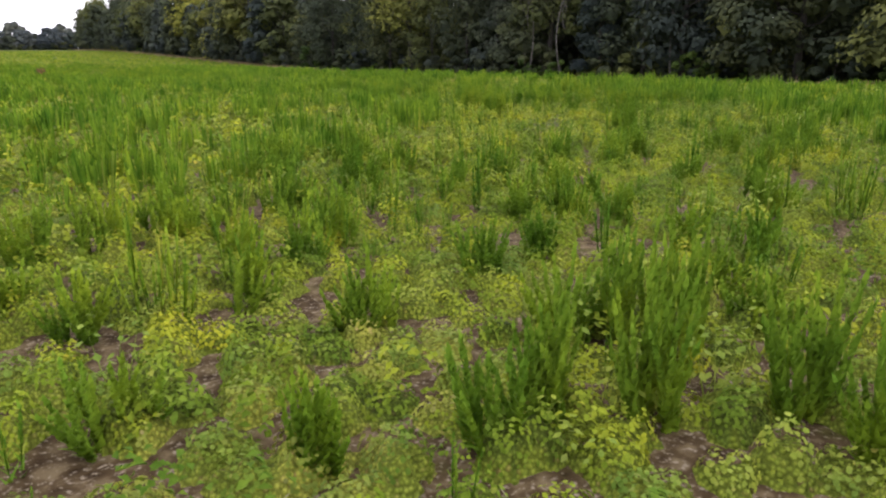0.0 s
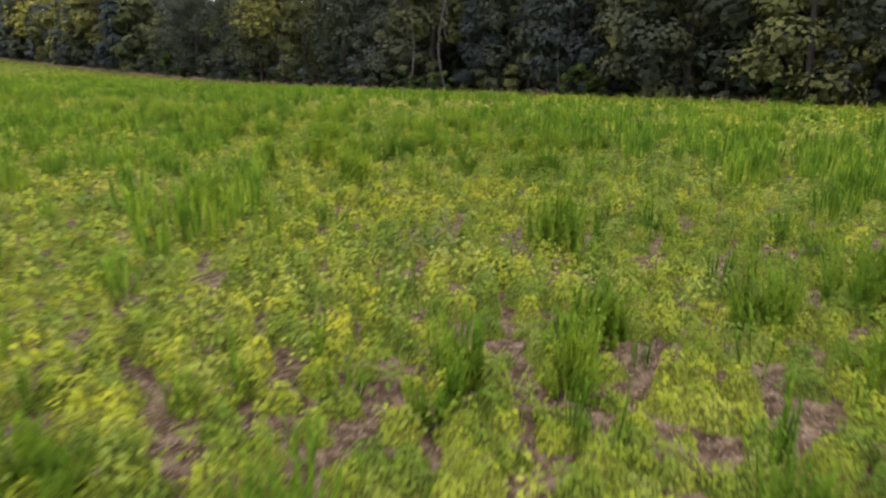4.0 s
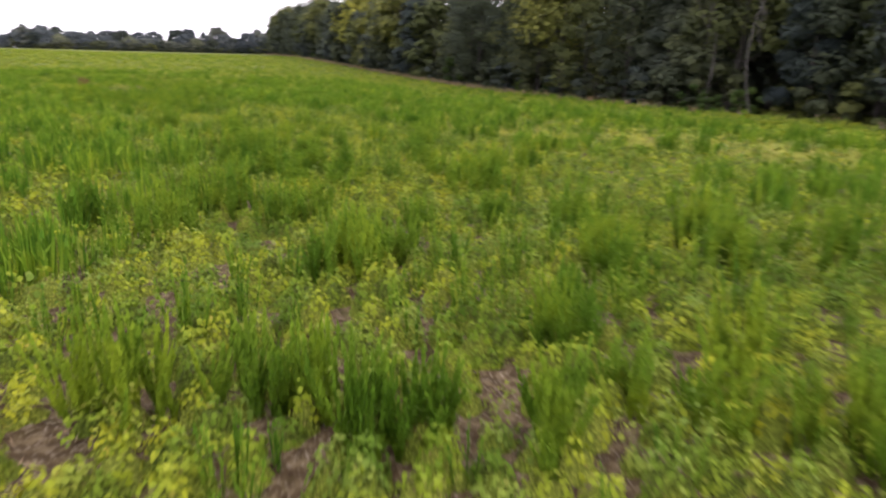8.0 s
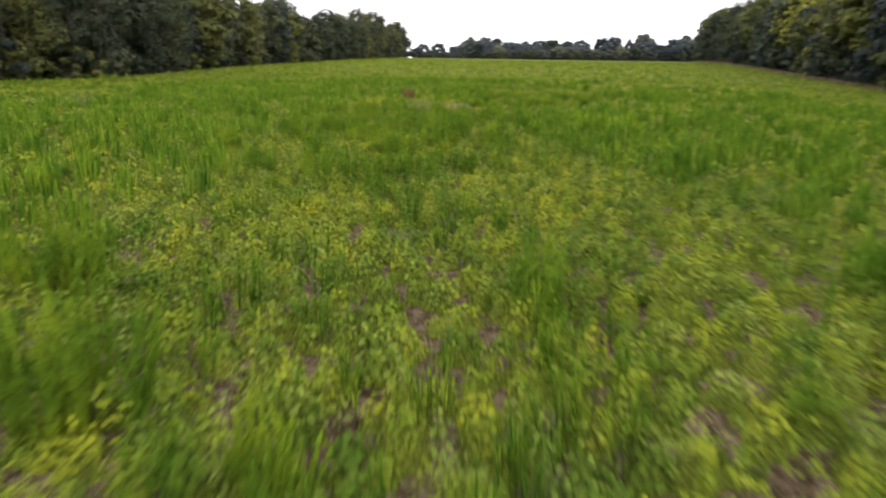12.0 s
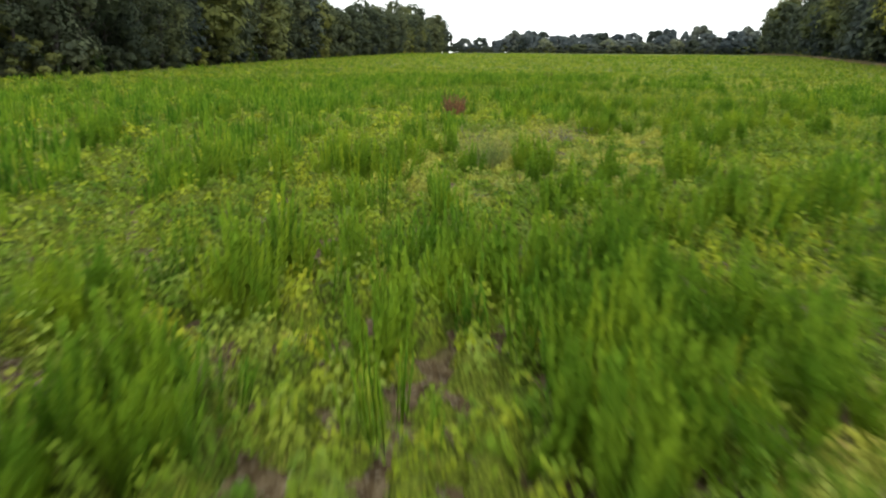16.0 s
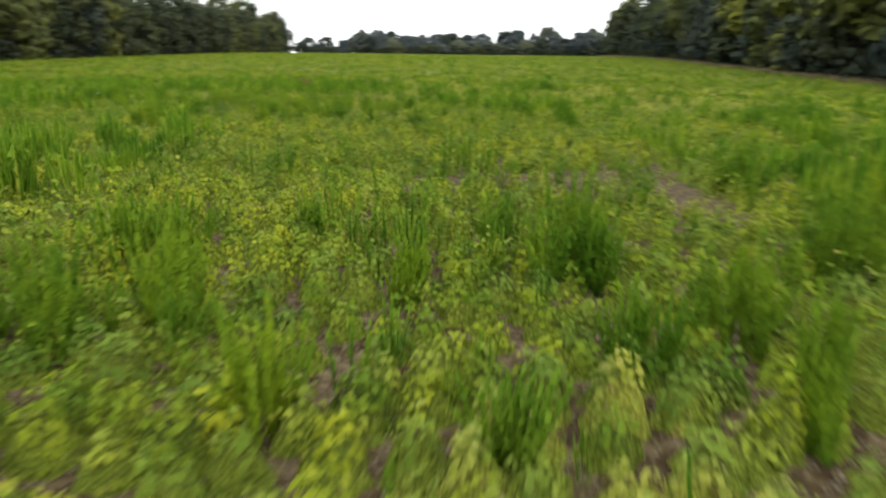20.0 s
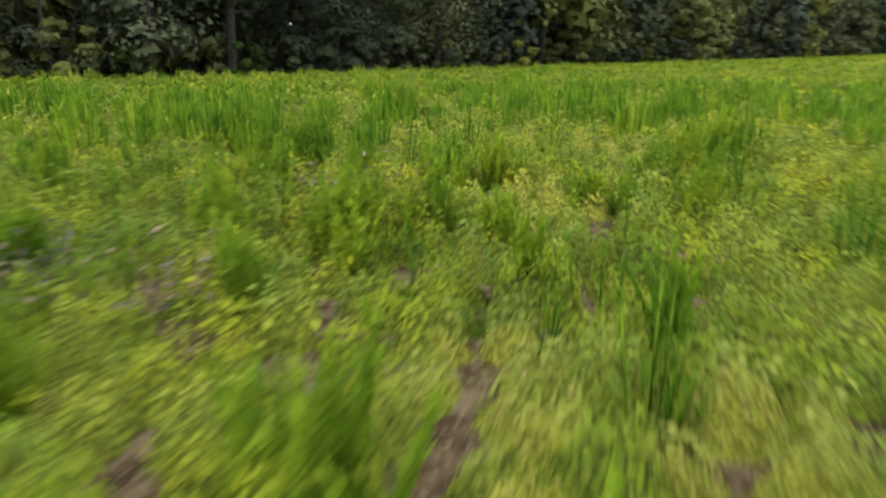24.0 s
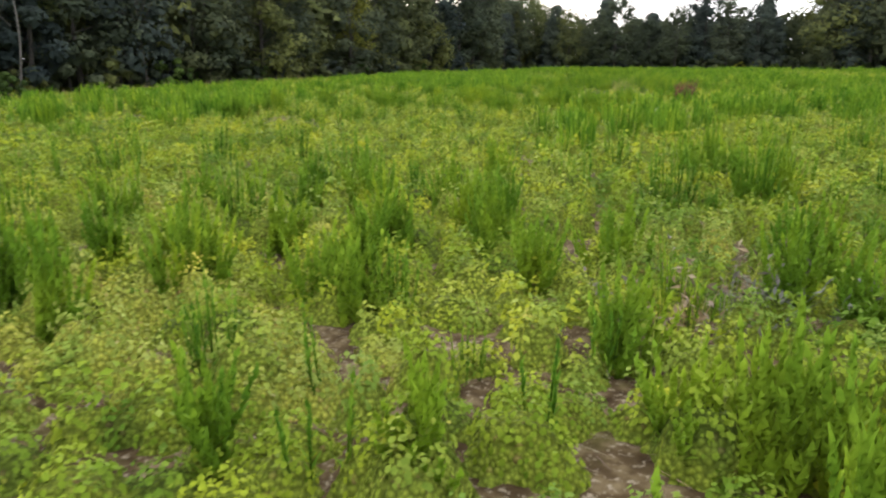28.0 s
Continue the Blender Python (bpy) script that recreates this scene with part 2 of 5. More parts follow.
TRACK = np.array([p[1][:2] for p in PATH] + [(9.5, 97.0), (5.5, 87.0)])


def to_track(x, y):
    """Distance from the line over which the camera flies."""
    d = np.full(len(x), 1e9)
    for (ax, ay), (bx, by) in zip(TRACK[:-1], TRACK[1:]):
        vx, vy = bx - ax, by - ay
        s = np.clip(((x - ax) * vx + (y - ay) * vy) / (vx * vx + vy * vy + 1e-9), 0, 1)
        d = np.minimum(d, np.hypot(x - ax - s * vx, y - ay - s * vy))
    return d


def in_field(x, y):
    """Inside the four edges of wood."""
    e = np.interp(y, [p[1] for p in EAST], [p[0] for p in EAST])
    wy = [-64, 12, 40] + [p[1] for p in WEST[1:]]
    w = np.interp(y, wy, [-60, -95, -40] + [p[0] for p in WEST[1:]])
    return (x < e - 1.5) & (x > w + 1.5) & (y > -66)


# Places where the cover differs: tall clumps, bare soil, yellowing patches.
TALL_A = [(5.56, 3.39, 0.12), (5.68, 3.8, 0.12), (5.02, 4.21, 0.13), (4.26, 4.5, 0.14), (6.58, 4.52, 0.15), (4.66, 4.53, 0.13), (5.69, 4.53, 0.15), (3.44, 4.75, 0.1), (5.77, 4.98, 0.17), (7.1, 5.1, 0.15), (5.44, 5.22, 0.17), (7.93, 5.41, 0.15), (2.78, 5.62, 0.16), (7.78, 5.94, 0.16), (4.45, 6.05, 0.15), (9.75, 6.28, 0.17), (5.8, 6.55, 0.19), (6.56, 6.61, 0.13), (10.61, 6.96, 0.19), (3.97, 6.98, 0.17), (2.87, 7.07, 0.13), (8.15, 7.12, 0.17), (7.81, 7.56, 0.19), (4.75, 7.7, 0.15), (2.55, 7.79, 0.1), (7.4, 7.86, 0.13), (8.67, 7.94, 0.1), (4.31, 8.02, 0.15), (10.54, 8.04, 0.16), (12.85, 8.11, 0.22), (5.34, 8.19, 0.22), (14.78, 8.64, 0.42), (8.78, 8.66, 0.18)]
TALL_B = [(4.22, 9.01, 0.22), (2.78, 9.13, 0.2), (3.37, 9.13, 0.21), (7.65, 9.41, 0.23), (4.11, 9.63, 0.27), (5.43, 9.63, 0.26), (8.59, 9.66, 0.16), (11.24, 9.78, 0.27), (12.0, 10.21, 0.3), (6.75, 10.25, 0.16), (10.56, 10.42, 0.2), (7.77, 11.01, 0.28), (7.18, 11.03, 0.2), (5.84, 11.39, 0.24), (7.79, 12.16, 0.19), (14.34, 12.18, 0.42), (6.48, 12.22, 0.25), (4.2, 13.25, 0.25), (3.54, 13.74, 0.25), (18.65, 15.76, 0.28), (22.12, 16.83, 0.35), (17.55, 17.02, 0.14), (15.06, 17.22, 0.28), (12.1, 17.44, 0.35), (21.41, 17.56, 0.33), (20.75, 17.89, 0.27), (15.37, 18.05, 0.24), (20.81, 18.44, 0.28), (20.09, 18.84, 0.22), (18.77, 18.87, 0.18), (19.01, 19.13, 0.15), (19.64, 19.3, 0.19), (18.15, 19.42, 0.19)]
TALL_C = [(17.82, 19.44, 0.23), (20.97, 19.58, 0.23), (17.61, 20.06, 0.28), (17.17, 20.28, 0.28), (16.29, 20.29, 0.32), (14.93, 20.41, 0.27), (19.88, 20.54, 0.3), (20.11, 20.93, 0.22), (24.3, 21.8, 0.4), (21.24, 21.85, 0.22), (22.95, 21.89, 0.38), (27.71, 22.18, 0.42), (21.63, 22.48, 0.33), (23.29, 22.76, 0.38), (18.56, 22.97, 0.42), (21.93, 23.3, 0.25), (18.9, 23.31, 0.17), (18.6, 23.36, 0.15), (19.29, 23.49, 0.19), (19.02, 23.7, 0.2), (18.73, 23.94, 0.19), (22.16, 24.31, 0.28), (21.04, 24.68, 0.21), (20.05, 25.08, 0.14), (16.39, 25.33, 0.33), (16.74, 25.51, 0.29), (18.19, 25.95, 0.3), (18.76, 26.1, 0.25), (15.6, 26.21, 0.34), (17.58, 26.84, 0.36), (16.96, 27.26, 0.41), (21.84, 27.37, 0.42), (22.45, 27.48, 0.34)]
TALL_D = [(24.14, 29.5, 0.3), (18.58, 30.38, 0.35), (22.02, 30.75, 0.28), (18.89, 33.82, 0.24), (18.98, 34.33, 0.27), (23.45, 34.47, 0.27), (21.07, 34.61, 0.2), (20.2, 34.75, 0.16), (18.14, 34.88, 0.37), (19.36, 34.91, 0.31), (18.81, 35.38, 0.21), (14.74, 35.61, 0.42), (22.55, 36.44, 0.24), (20.9, 36.74, 0.22), (21.82, 37.52, 0.15), (20.04, 38.11, 0.2), (18.56, 38.65, 0.4), (17.74, 38.81, 0.22), (14.91, 39.67, 0.25), (16.55, 40.82, 0.42), (21.16, 41.25, 0.27), (16.51, 47.47, 0.26), (17.49, 48.1, 0.19), (14.84, 48.36, 0.29), (16.07, 48.51, 0.23), (16.55, 48.69, 0.17), (17.66, 48.79, 0.15), (18.46, 48.87, 0.17), (19.1, 49.31, 0.13), (17.83, 49.44, 0.17), (18.11, 50.06, 0.16), (19.58, 50.08, 0.11), (12.79, 50.79, 0.33)]
TALL_E = [(15.11, 51.09, 0.35), (17.18, 51.23, 0.26), (16.8, 51.41, 0.25), (17.95, 51.91, 0.16), (17.73, 53.31, 0.29), (17.11, 53.57, 0.24), (15.7, 54.21, 0.16), (18.83, 54.33, 0.27), (14.78, 54.92, 0.26), (16.04, 55.35, 0.23), (15.0, 55.49, 0.17), (13.66, 55.52, 0.27), (17.58, 55.78, 0.26), (13.76, 56.03, 0.25), (13.08, 56.13, 0.35), (17.06, 56.36, 0.16), (16.36, 56.89, 0.25), (13.8, 56.94, 0.31), (11.79, 56.94, 0.39), (16.59, 57.56, 0.28), (17.37, 57.94, 0.23), (19.74, 58.01, 0.31), (14.72, 58.43, 0.21), (13.22, 59.44, 0.32), (15.62, 59.49, 0.33), (16.22, 59.96, 0.35), (12.98, 62.11, 0.19), (14.04, 62.35, 0.18), (17.26, 62.62, 0.26), (15.26, 62.97, 0.19), (15.63, 63.06, 0.19), (18.58, 63.51, 0.42), (9.99, 63.7, 0.33)]
TALL_F = [(15.32, 64.06, 0.17), (10.8, 64.06, 0.3), (16.42, 64.3, 0.19), (12.24, 64.37, 0.25), (12.49, 64.7, 0.29), (14.68, 65.18, 0.1), (11.29, 65.65, 0.31), (17.07, 65.7, 0.28), (13.52, 65.74, 0.19), (15.88, 65.74, 0.22), (14.69, 66.38, 0.2), (14.37, 66.52, 0.2), (4.48, 67.58, 0.42), (12.21, 67.95, 0.18), (12.64, 68.04, 0.18), (11.43, 69.35, 0.26), (18.1, 71.15, 0.2), (17.62, 71.58, 0.23), (18.37, 71.73, 0.36), (17.14, 71.85, 0.12), (4.51, 72.48, 0.36), (15.43, 72.99, 0.26), (14.98, 73.05, 0.19), (16.97, 73.08, 0.12), (15.97, 73.37, 0.1), (18.75, 74.06, 0.28), (20.88, 74.39, 0.28), (17.78, 74.76, 0.11), (18.66, 74.8, 0.25), (16.53, 74.81, 0.11), (15.49, 74.82, 0.26), (12.69, 77.22, 0.29), (-0.46, 77.91, 0.42)]
TALL_G = [(18.75, 79.2, 0.1), (17.58, 79.49, 0.17), (20.18, 79.61, 0.21), (13.01, 79.94, 0.26), (19.53, 80.31, 0.18), (16.56, 80.65, 0.25), (18.02, 81.34, 0.11), (19.48, 81.95, 0.21), (19.12, 81.99, 0.21), (21.52, 82.23, 0.33), (15.33, 82.29, 0.2), (15.88, 82.34, 0.26), (18.7, 82.81, 0.16), (16.79, 83.04, 0.14), (12.8, 84.57, 0.35), (22.09, 86.37, 0.28), (10.12, 93.23, 0.33), (12.63, 94.58, 0.17), (9.56, 94.58, 0.25), (12.71, 95.79, 0.16), (14.41, 95.81, 0.1), (13.56, 96.03, 0.21), (11.91, 96.64, 0.14), (14.03, 96.68, 0.13), (12.17, 96.83, 0.16), (14.99, 96.96, 0.12), (14.29, 97.13, 0.1), (9.45, 97.35, 0.23), (11.77, 97.59, 0.17), (15.49, 97.76, 0.15), (12.55, 97.78, 0.16), (10.76, 97.82, 0.2), (13.48, 97.97, 0.14)]
TALL_H = [(12.59, 98.2, 0.15), (9.76, 98.21, 0.14), (11.34, 98.23, 0.16), (9.37, 98.46, 0.15), (13.87, 98.75, 0.16), (15.81, 98.75, 0.23), (14.42, 98.83, 0.13), (15.0, 98.92, 0.11), (12.5, 99.02, 0.16), (13.47, 99.12, 0.17), (12.2, 99.13, 0.16), (10.59, 99.38, 0.12), (14.24, 99.81, 0.16), (13.7, 100.0, 0.18), (10.31, 100.12, 0.1), (11.22, 100.7, 0.1), (11.97, 100.87, 0.1), (9.9, 100.91, 0.14), (10.27, 101.22, 0.11), (6.51, 101.3, 0.31), (8.59, 101.65, 0.15), (8.63, 102.34, 0.13), (9.74, 102.38, 0.11), (10.01, 102.65, 0.1), (14.93, 102.94, 0.19), (10.46, 102.94, 0.14), (9.25, 103.76, 0.1), (8.98, 104.61, 0.19), (1.35, 105.23, 0.37), (8.72, 105.51, 0.22)]
TALL_I = [(16.49, 51.75, 0.16), (16.3, 51.76, 0.13), (16.66, 51.88, 0.15), (16.88, 52.15, 0.12), (17.83, 52.45, 0.12), (15.99, 52.65, 0.17), (16.19, 53, 0.18), (13.75, 53.2, 0.23), (17.27, 53.36, 0.16), (16.64, 53.63, 0.14), (14.95, 53.66, 0.18), (15.12, 53.89, 0.16), (15.32, 54.66, 0.23), (18.53, 55.04, 0.15), (12.32, 55.55, 0.3), (17.13, 55.96, 0.22), (18.69, 56.36, 0.16), (13.8, 56.46, 0.2), (14.24, 56.54, 0.2), (16.1, 57.14, 0.19), (16.86, 57.31, 0.23), (12.56, 57.69, 0.23), (14.79, 57.9, 0.18), (16.26, 57.97, 0.32), (12.63, 58.15, 0.21), (13.43, 58.39, 0.19), (15.93, 58.51, 0.19), (13.61, 58.57, 0.24), (17.4, 58.6, 0.27), (16.15, 58.67, 0.21), (17, 58.83, 0.25), (16.41, 58.85, 0.22), (14.95, 59.1, 0.2), (16.68, 59.15, 0.23), (15.03, 59.49, 0.3), (13.82, 59.84, 0.16), (14.47, 60.23, 0.16), (16.23, 60.97, 0.28), (16.51, 61.73, 0.28), (17.65, 62.62, 0.36), (10.09, 62.65, 0.33), (11.79, 64.19, 0.36)]
TALL_J = [(5.84, 65.58, 0.34), (12.25, 66.21, 0.26), (17.1, 66.53, 0.29), (18.45, 74.01, 0.17), (15.33, 74.59, 0.19), (19.11, 74.63, 0.19), (19.49, 74.7, 0.22), (18.93, 74.8, 0.2), (17.84, 74.99, 0.12), (18.88, 75.12, 0.16), (20.15, 75.27, 0.23), (15.38, 75.48, 0.22), (18.92, 75.9, 0.17), (14.85, 76.27, 0.22), (17.25, 76.43, 0.2), (17.79, 77.55, 0.24), (21.5, 79.09, 0.21), (21.23, 79.14, 0.21), (15.29, 80.19, 0.28), (15.96, 80.4, 0.26), (14.1, 80.4, 0.28), (20.21, 80.81, 0.24), (14.66, 80.99, 0.36), (19.33, 82.45, 0.33), (22.52, 83.83, 0.36), (6.1, 96.96, 0.21), (8.11, 97.32, 0.29), (6.39, 98.77, 0.2), (9.26, 99.62, 0.18), (9.99, 100.2, 0.15), (9.75, 100.28, 0.17), (7.85, 100.39, 0.13), (9.65, 100.48, 0.13), (6.99, 100.6, 0.17), (9.35, 100.62, 0.1), (7.62, 100.69, 0.1), (6.38, 100.82, 0.17), (5.14, 100.98, 0.27), (7.69, 101.4, 0.15), (8.74, 101.78, 0.1), (8.39, 102.03, 0.13), (8.19, 102.07, 0.12)]
TALL_K = [(13.35, 9.24, 0.29), (10.15, 10.07, 0.18), (19.48, 28.2, 0.21), (22.14, 28.35, 0.22), (18.83, 28.54, 0.23), (22.75, 28.77, 0.26), (21.86, 29.01, 0.21), (23.22, 29.1, 0.28), (22.57, 29.22, 0.24), (20.05, 29.23, 0.2), (17.81, 29.46, 0.26), (18.9, 29.53, 0.24), (19.49, 30.25, 0.27), (21.97, 30.44, 0.25), (20.21, 30.58, 0.21), (19.6, 31.87, 0.28), (16.81, 32.03, 0.35), (18.04, 32.14, 0.32), (18.48, 33.77, 0.31), (23.11, 33.97, 0.35)]
TALL = TALL_A + TALL_B + TALL_C + TALL_D + TALL_E + TALL_F + TALL_G + TALL_H + TALL_I + TALL_J + TALL_K
BARE_A = [(5.29, 3.76, 0.14), (5.28, 4.23, 0.11), (4.52, 4.34, 0.12), (3.8, 4.44, 0.1), (3.01, 5.39, 0.16), (5.27, 5.58, 0.12), (3.27, 6.0, 0.13), (5.78, 6.39, 0.14), (3.71, 6.96, 0.12), (2.68, 6.99, 0.36), (2.63, 8.85, 0.19), (19.12, 15.29, 0.16), (17.15, 16.54, 0.14), (15.73, 16.94, 0.17), (22.87, 17.98, 0.21), (16.74, 18.31, 0.16), (20.53, 18.41, 0.16), (18.74, 18.74, 0.14), (20.69, 18.8, 0.18), (15.04, 18.94, 0.15), (15.88, 20.96, 0.19), (20.98, 20.97, 0.14), (20.55, 23.21, 0.1), (19.84, 23.39, 0.1), (17.51, 24.61, 0.11), (20.17, 24.74, 0.11), (21.07, 25.27, 0.13), (26.81, 25.49, 0.27), (19.01, 27.17, 0.13), (20.49, 27.8, 0.28), (21.21, 33.75, 0.19), (19.53, 33.84, 0.2), (20.52, 34.23, 0.33)]
BARE_B = [(20.1, 34.4, 0.17), (20.75, 34.65, 0.22), (20.33, 36.74, 0.17), (21.32, 38.08, 0.17), (17.24, 47.84, 0.13), (17.51, 48.54, 0.13), (19.09, 48.72, 0.14), (17.96, 48.8, 0.1), (18.67, 49.46, 0.21), (16.93, 49.88, 0.11), (19.0, 51.13, 0.16), (18.18, 51.27, 0.42), (18.21, 52.18, 0.33), (16.19, 54.5, 0.1), (14.3, 54.86, 0.1), (20.03, 55.45, 0.21), (18.31, 55.48, 0.17), (17.01, 55.62, 0.19), (18.11, 56.36, 0.17), (11.27, 63.26, 0.14), (15.89, 63.35, 0.13), (13.86, 63.48, 0.11), (14.58, 64.4, 0.1), (14.2, 64.8, 0.1), (13.87, 64.86, 0.12), (13.48, 65.55, 0.16), (11.94, 67.41, 0.17), (14.76, 69.6, 0.21), (15.11, 69.8, 0.16), (14.56, 70.53, 0.15), (17.37, 71.28, 0.17), (15.62, 71.67, 0.1), (14.7, 71.88, 0.1)]
BARE_C = [(14.62, 73.83, 0.11), (16.9, 77.71, 0.15), (18.56, 79.58, 0.17), (17.01, 79.8, 0.1), (17.86, 80.24, 0.1), (20.12, 81.48, 0.17), (17.0, 82.27, 0.15), (17.08, 83.3, 0.15), (14.37, 95.62, 0.1), (12.97, 95.75, 0.1), (14.68, 97.01, 0.1), (13.94, 97.06, 0.1), (10.53, 98.48, 0.11), (11.47, 98.65, 0.11), (11.09, 99.07, 0.16), (12.39, 100.76, 0.1), (8.43, 100.79, 0.16), (9.47, 101.62, 0.1), (10.07, 101.72, 0.1), (8.57, 103.83, 0.12)]
BARE_D = [(15.68, 51.56, 0.11), (15.48, 52.02, 0.1), (17.42, 52.25, 0.16), (17.39, 52.56, 0.17), (18.58, 53.39, 0.17), (16.23, 53.77, 0.1), (17.79, 54.67, 0.13), (17.98, 56.01, 0.28), (15.2, 56.16, 0.15), (14.44, 56.75, 0.11), (14.94, 57.11, 0.1), (15.7, 57.71, 0.1), (14.38, 57.95, 0.17), (13.36, 58.14, 0.12), (14.05, 58.46, 0.23), (17.26, 59.21, 0.14), (15.53, 60.76, 0.22), (18.41, 74.32, 0.12), (15.98, 74.85, 0.13), (18.24, 74.92, 0.13), (17.17, 75.25, 0.1), (17.28, 75.57, 0.11), (14.85, 76.27, 0.1), (16.25, 76.6, 0.11), (15.86, 77.37, 0.15), (19.73, 78.04, 0.18), (8.75, 100.8, 0.1), (7.9, 100.96, 0.1), (9.09, 101.17, 0.1), (8.06, 101.65, 0.1), (7.83, 102.07, 0.11)]
BARE_E = [(11.14, 10.27, 0.18), (9.52, 10.44, 0.26), (11.53, 20.69, 0.4), (20.95, 28.53, 0.19), (20.38, 29.25, 0.16), (21.06, 30.37, 0.3)]
BARE_F = [(17.65, 51.94, 0.47), (18.23, 51.13, 0.45), (18.32, 51.73, 0.31), (18.78, 49.44, 0.22), (18.9, 48.79, 0.19)]
BARE = BARE_A + BARE_B + BARE_C + BARE_D + BARE_E + BARE_F
TALL = [(px, py, radius) for px, py, radius in TALL if all(math.hypot(px - bx, py - by) > 0.9 * br for bx, by, br in BARE_F)]
YELLOW_NEAR = [(4.3, 5.4, 0.7), (3.3, 5.0, 0.7), (5.7, 29.6, 2.0), (12.7, 13.1, 0.8), (12.5, 20.4, 1.5), (17.9, 17.9, 0.7), (13.3, 70.7, 2.0), (14.6, 71.0, 1.8), (16.4, 71.3, 1.6), (13.0, 65.5, 1.9), (14.5, 68.0, 2.2), (15.3, 74.0, 2.2), (17.7, 57.2, 0.9), (19.1, 79.0, 1.0), (15.4, 105.6, 1.6), (14.2, 106.8, 1.5), (5.0, 104.4, 1.3), (7.7, 104.9, 0.8), (9.7, 102.1, 0.7), (6.5, 108.0, 1.4), (13.4, 100.0, 1.2), (12.0, 100.0, 0.5), (15.8, 96.1, 0.9), (7.9, 85.4, 1.0), (10.2, 97.1, 0.7)]
YELLOW_OUT = [(28.6, 37.0, 2.0), (31.6, 34.6, 2.6), (34.0, 31.1, 3.0), (36.2, 28.1, 2.6), (39.0, 26.5, 2.2), (43.0, 24.5, 2.4), (25.8, 102.6, 2.6), (22.0, 110.0, 2.2), (24.0, 117.0, 3.0), (32.0, 118.6, 4.0), (15.6, 117.0, 3.6), (29.8, 105.3, 2.0)]
YELLOW_NEAR += [(14.42, 63.97, 0.35), (13.89, 64.74, 0.41), (12.75, 66.16, 0.47), (13.33, 67.87, 0.92), (15.39, 68.37, 0.78)]
YELLOW_NEAR += [(13.48, 97.26, 0.35), (13.91, 97.24, 0.35), (14.64, 96.58, 0.35), (15.07, 97.3, 0.35), (14.22, 98.5, 0.35), (14.11, 96.91, 0.35)]
YELLOW_OUT += [(27.26, 103.11, 1.84), (26.56, 105.49, 1.58), (25.84, 108.37, 2.42), (15.39, 110.72, 2.05), (26.46, 116.64, 2.51), (11.85, 119.05, 2.04), (13.32, 125.19, 3), (12.77, 126.85, 2.78)]
STRAW_PATCH = [(13.3, 70.7, 2.2), (14.6, 71.0, 2.0), (16.4, 71.3, 1.8), (14.5, 68.0, 2.4), (13.0, 66.8, 1.6), (14.3, 64.4, 1.5), (15.8, 66.4, 1.7), (16.8, 69.0, 1.8), (15.3, 73.4, 2.2)]
YELLOW = YELLOW_NEAR + YELLOW_OUT


def near_any(x, y, places, spread=1.0):
    """1 at the middle of a place, falling to 0 at its edge; each place has a radius of its own."""
    best = np.zeros(len(x))
    for px, py, radius in places:
        best = np.maximum(best, 1 - np.hypot(x - px, y - py) / (radius * spread))
    return best


def bareness(x, y):
    n = 0.6 * vnoise(x, y, 2.6, 1) + 0.4 * vnoise(x, y, 0.8, 2)
    return np.clip(ease((n - 0.69) / 0.12) * 0.5 + 1.2 * np.clip(near_any(x, y, BARE, 1.25), 0, 1) * (0.45 + 1.1 * vnoise(x, y, 0.22, 3)), 0, 1)


def tallness(x, y):
    n = 0.3 * vnoise(x, y, 6.0, 3) + 0.35 * vnoise(x, y, 2.3, 4) + 0.35 * vnoise(x, y, 0.9, 5) + np.interp(y, [15, 24, 42, 48, 62, 67, 74, 84], [0.0, 0.04, 0.04, 0.09, 0.09, 0.0, 0.03, 0.03])
    return np.clip(ease((n - 0.41) / 0.13), 0, 1) * (1 - np.clip(1.6 * near_any(x, y, YELLOW, 1.2), 0, 0.85))


def yellowness(x, y):
    n = 0.6 * vnoise(x, y, 9.0, 6) + 0.4 * vnoise(x, y, 2.5, 7)
    return np.clip((ease((n - 0.5) / 0.3) + np.interp(y, [20, 45, 60, 95], [0.42, 0.2, -0.2, -0.1])) * 0.75 + 1.8 * np.clip(near_any(x, y, YELLOW, 1.4), 0, 1), 0, 1)


# ---- mesh helpers ----
def mesh_of(name, verts, tris, mat):
    me = bpy.data.meshes.new(name)
    verts, tris = np.asarray(verts, np.float32), np.asarray(tris, np.int32)
    me.vertices.add(len(verts))
    me.vertices.foreach_set("co", verts.ravel())
    me.loops.add(tris.size)
    me.loops.foreach_set("vertex_index", tris.ravel())
    me.polygons.add(len(tris))
    me.polygons.foreach_set("loop_start", np.arange(0, tris.size, 3, dtype=np.int32))
    me.polygons.foreach_set("loop_total", np.full(len(tris), 3, np.int32))
    me.materials.append(mat)
    me.update(calc_edges=True)
    return me


def part(name, data, parent, label=""):
    ob = new(name, data)
    ob.parent = parent
    return tagged(ob, label)


def join(pieces):
    vs, fs, n = [], [], 0
    for v, f in pieces:
        vs.append(v)
        fs.append(f + n)
        n += len(v)
    return np.concatenate(vs), np.concatenate(fs)


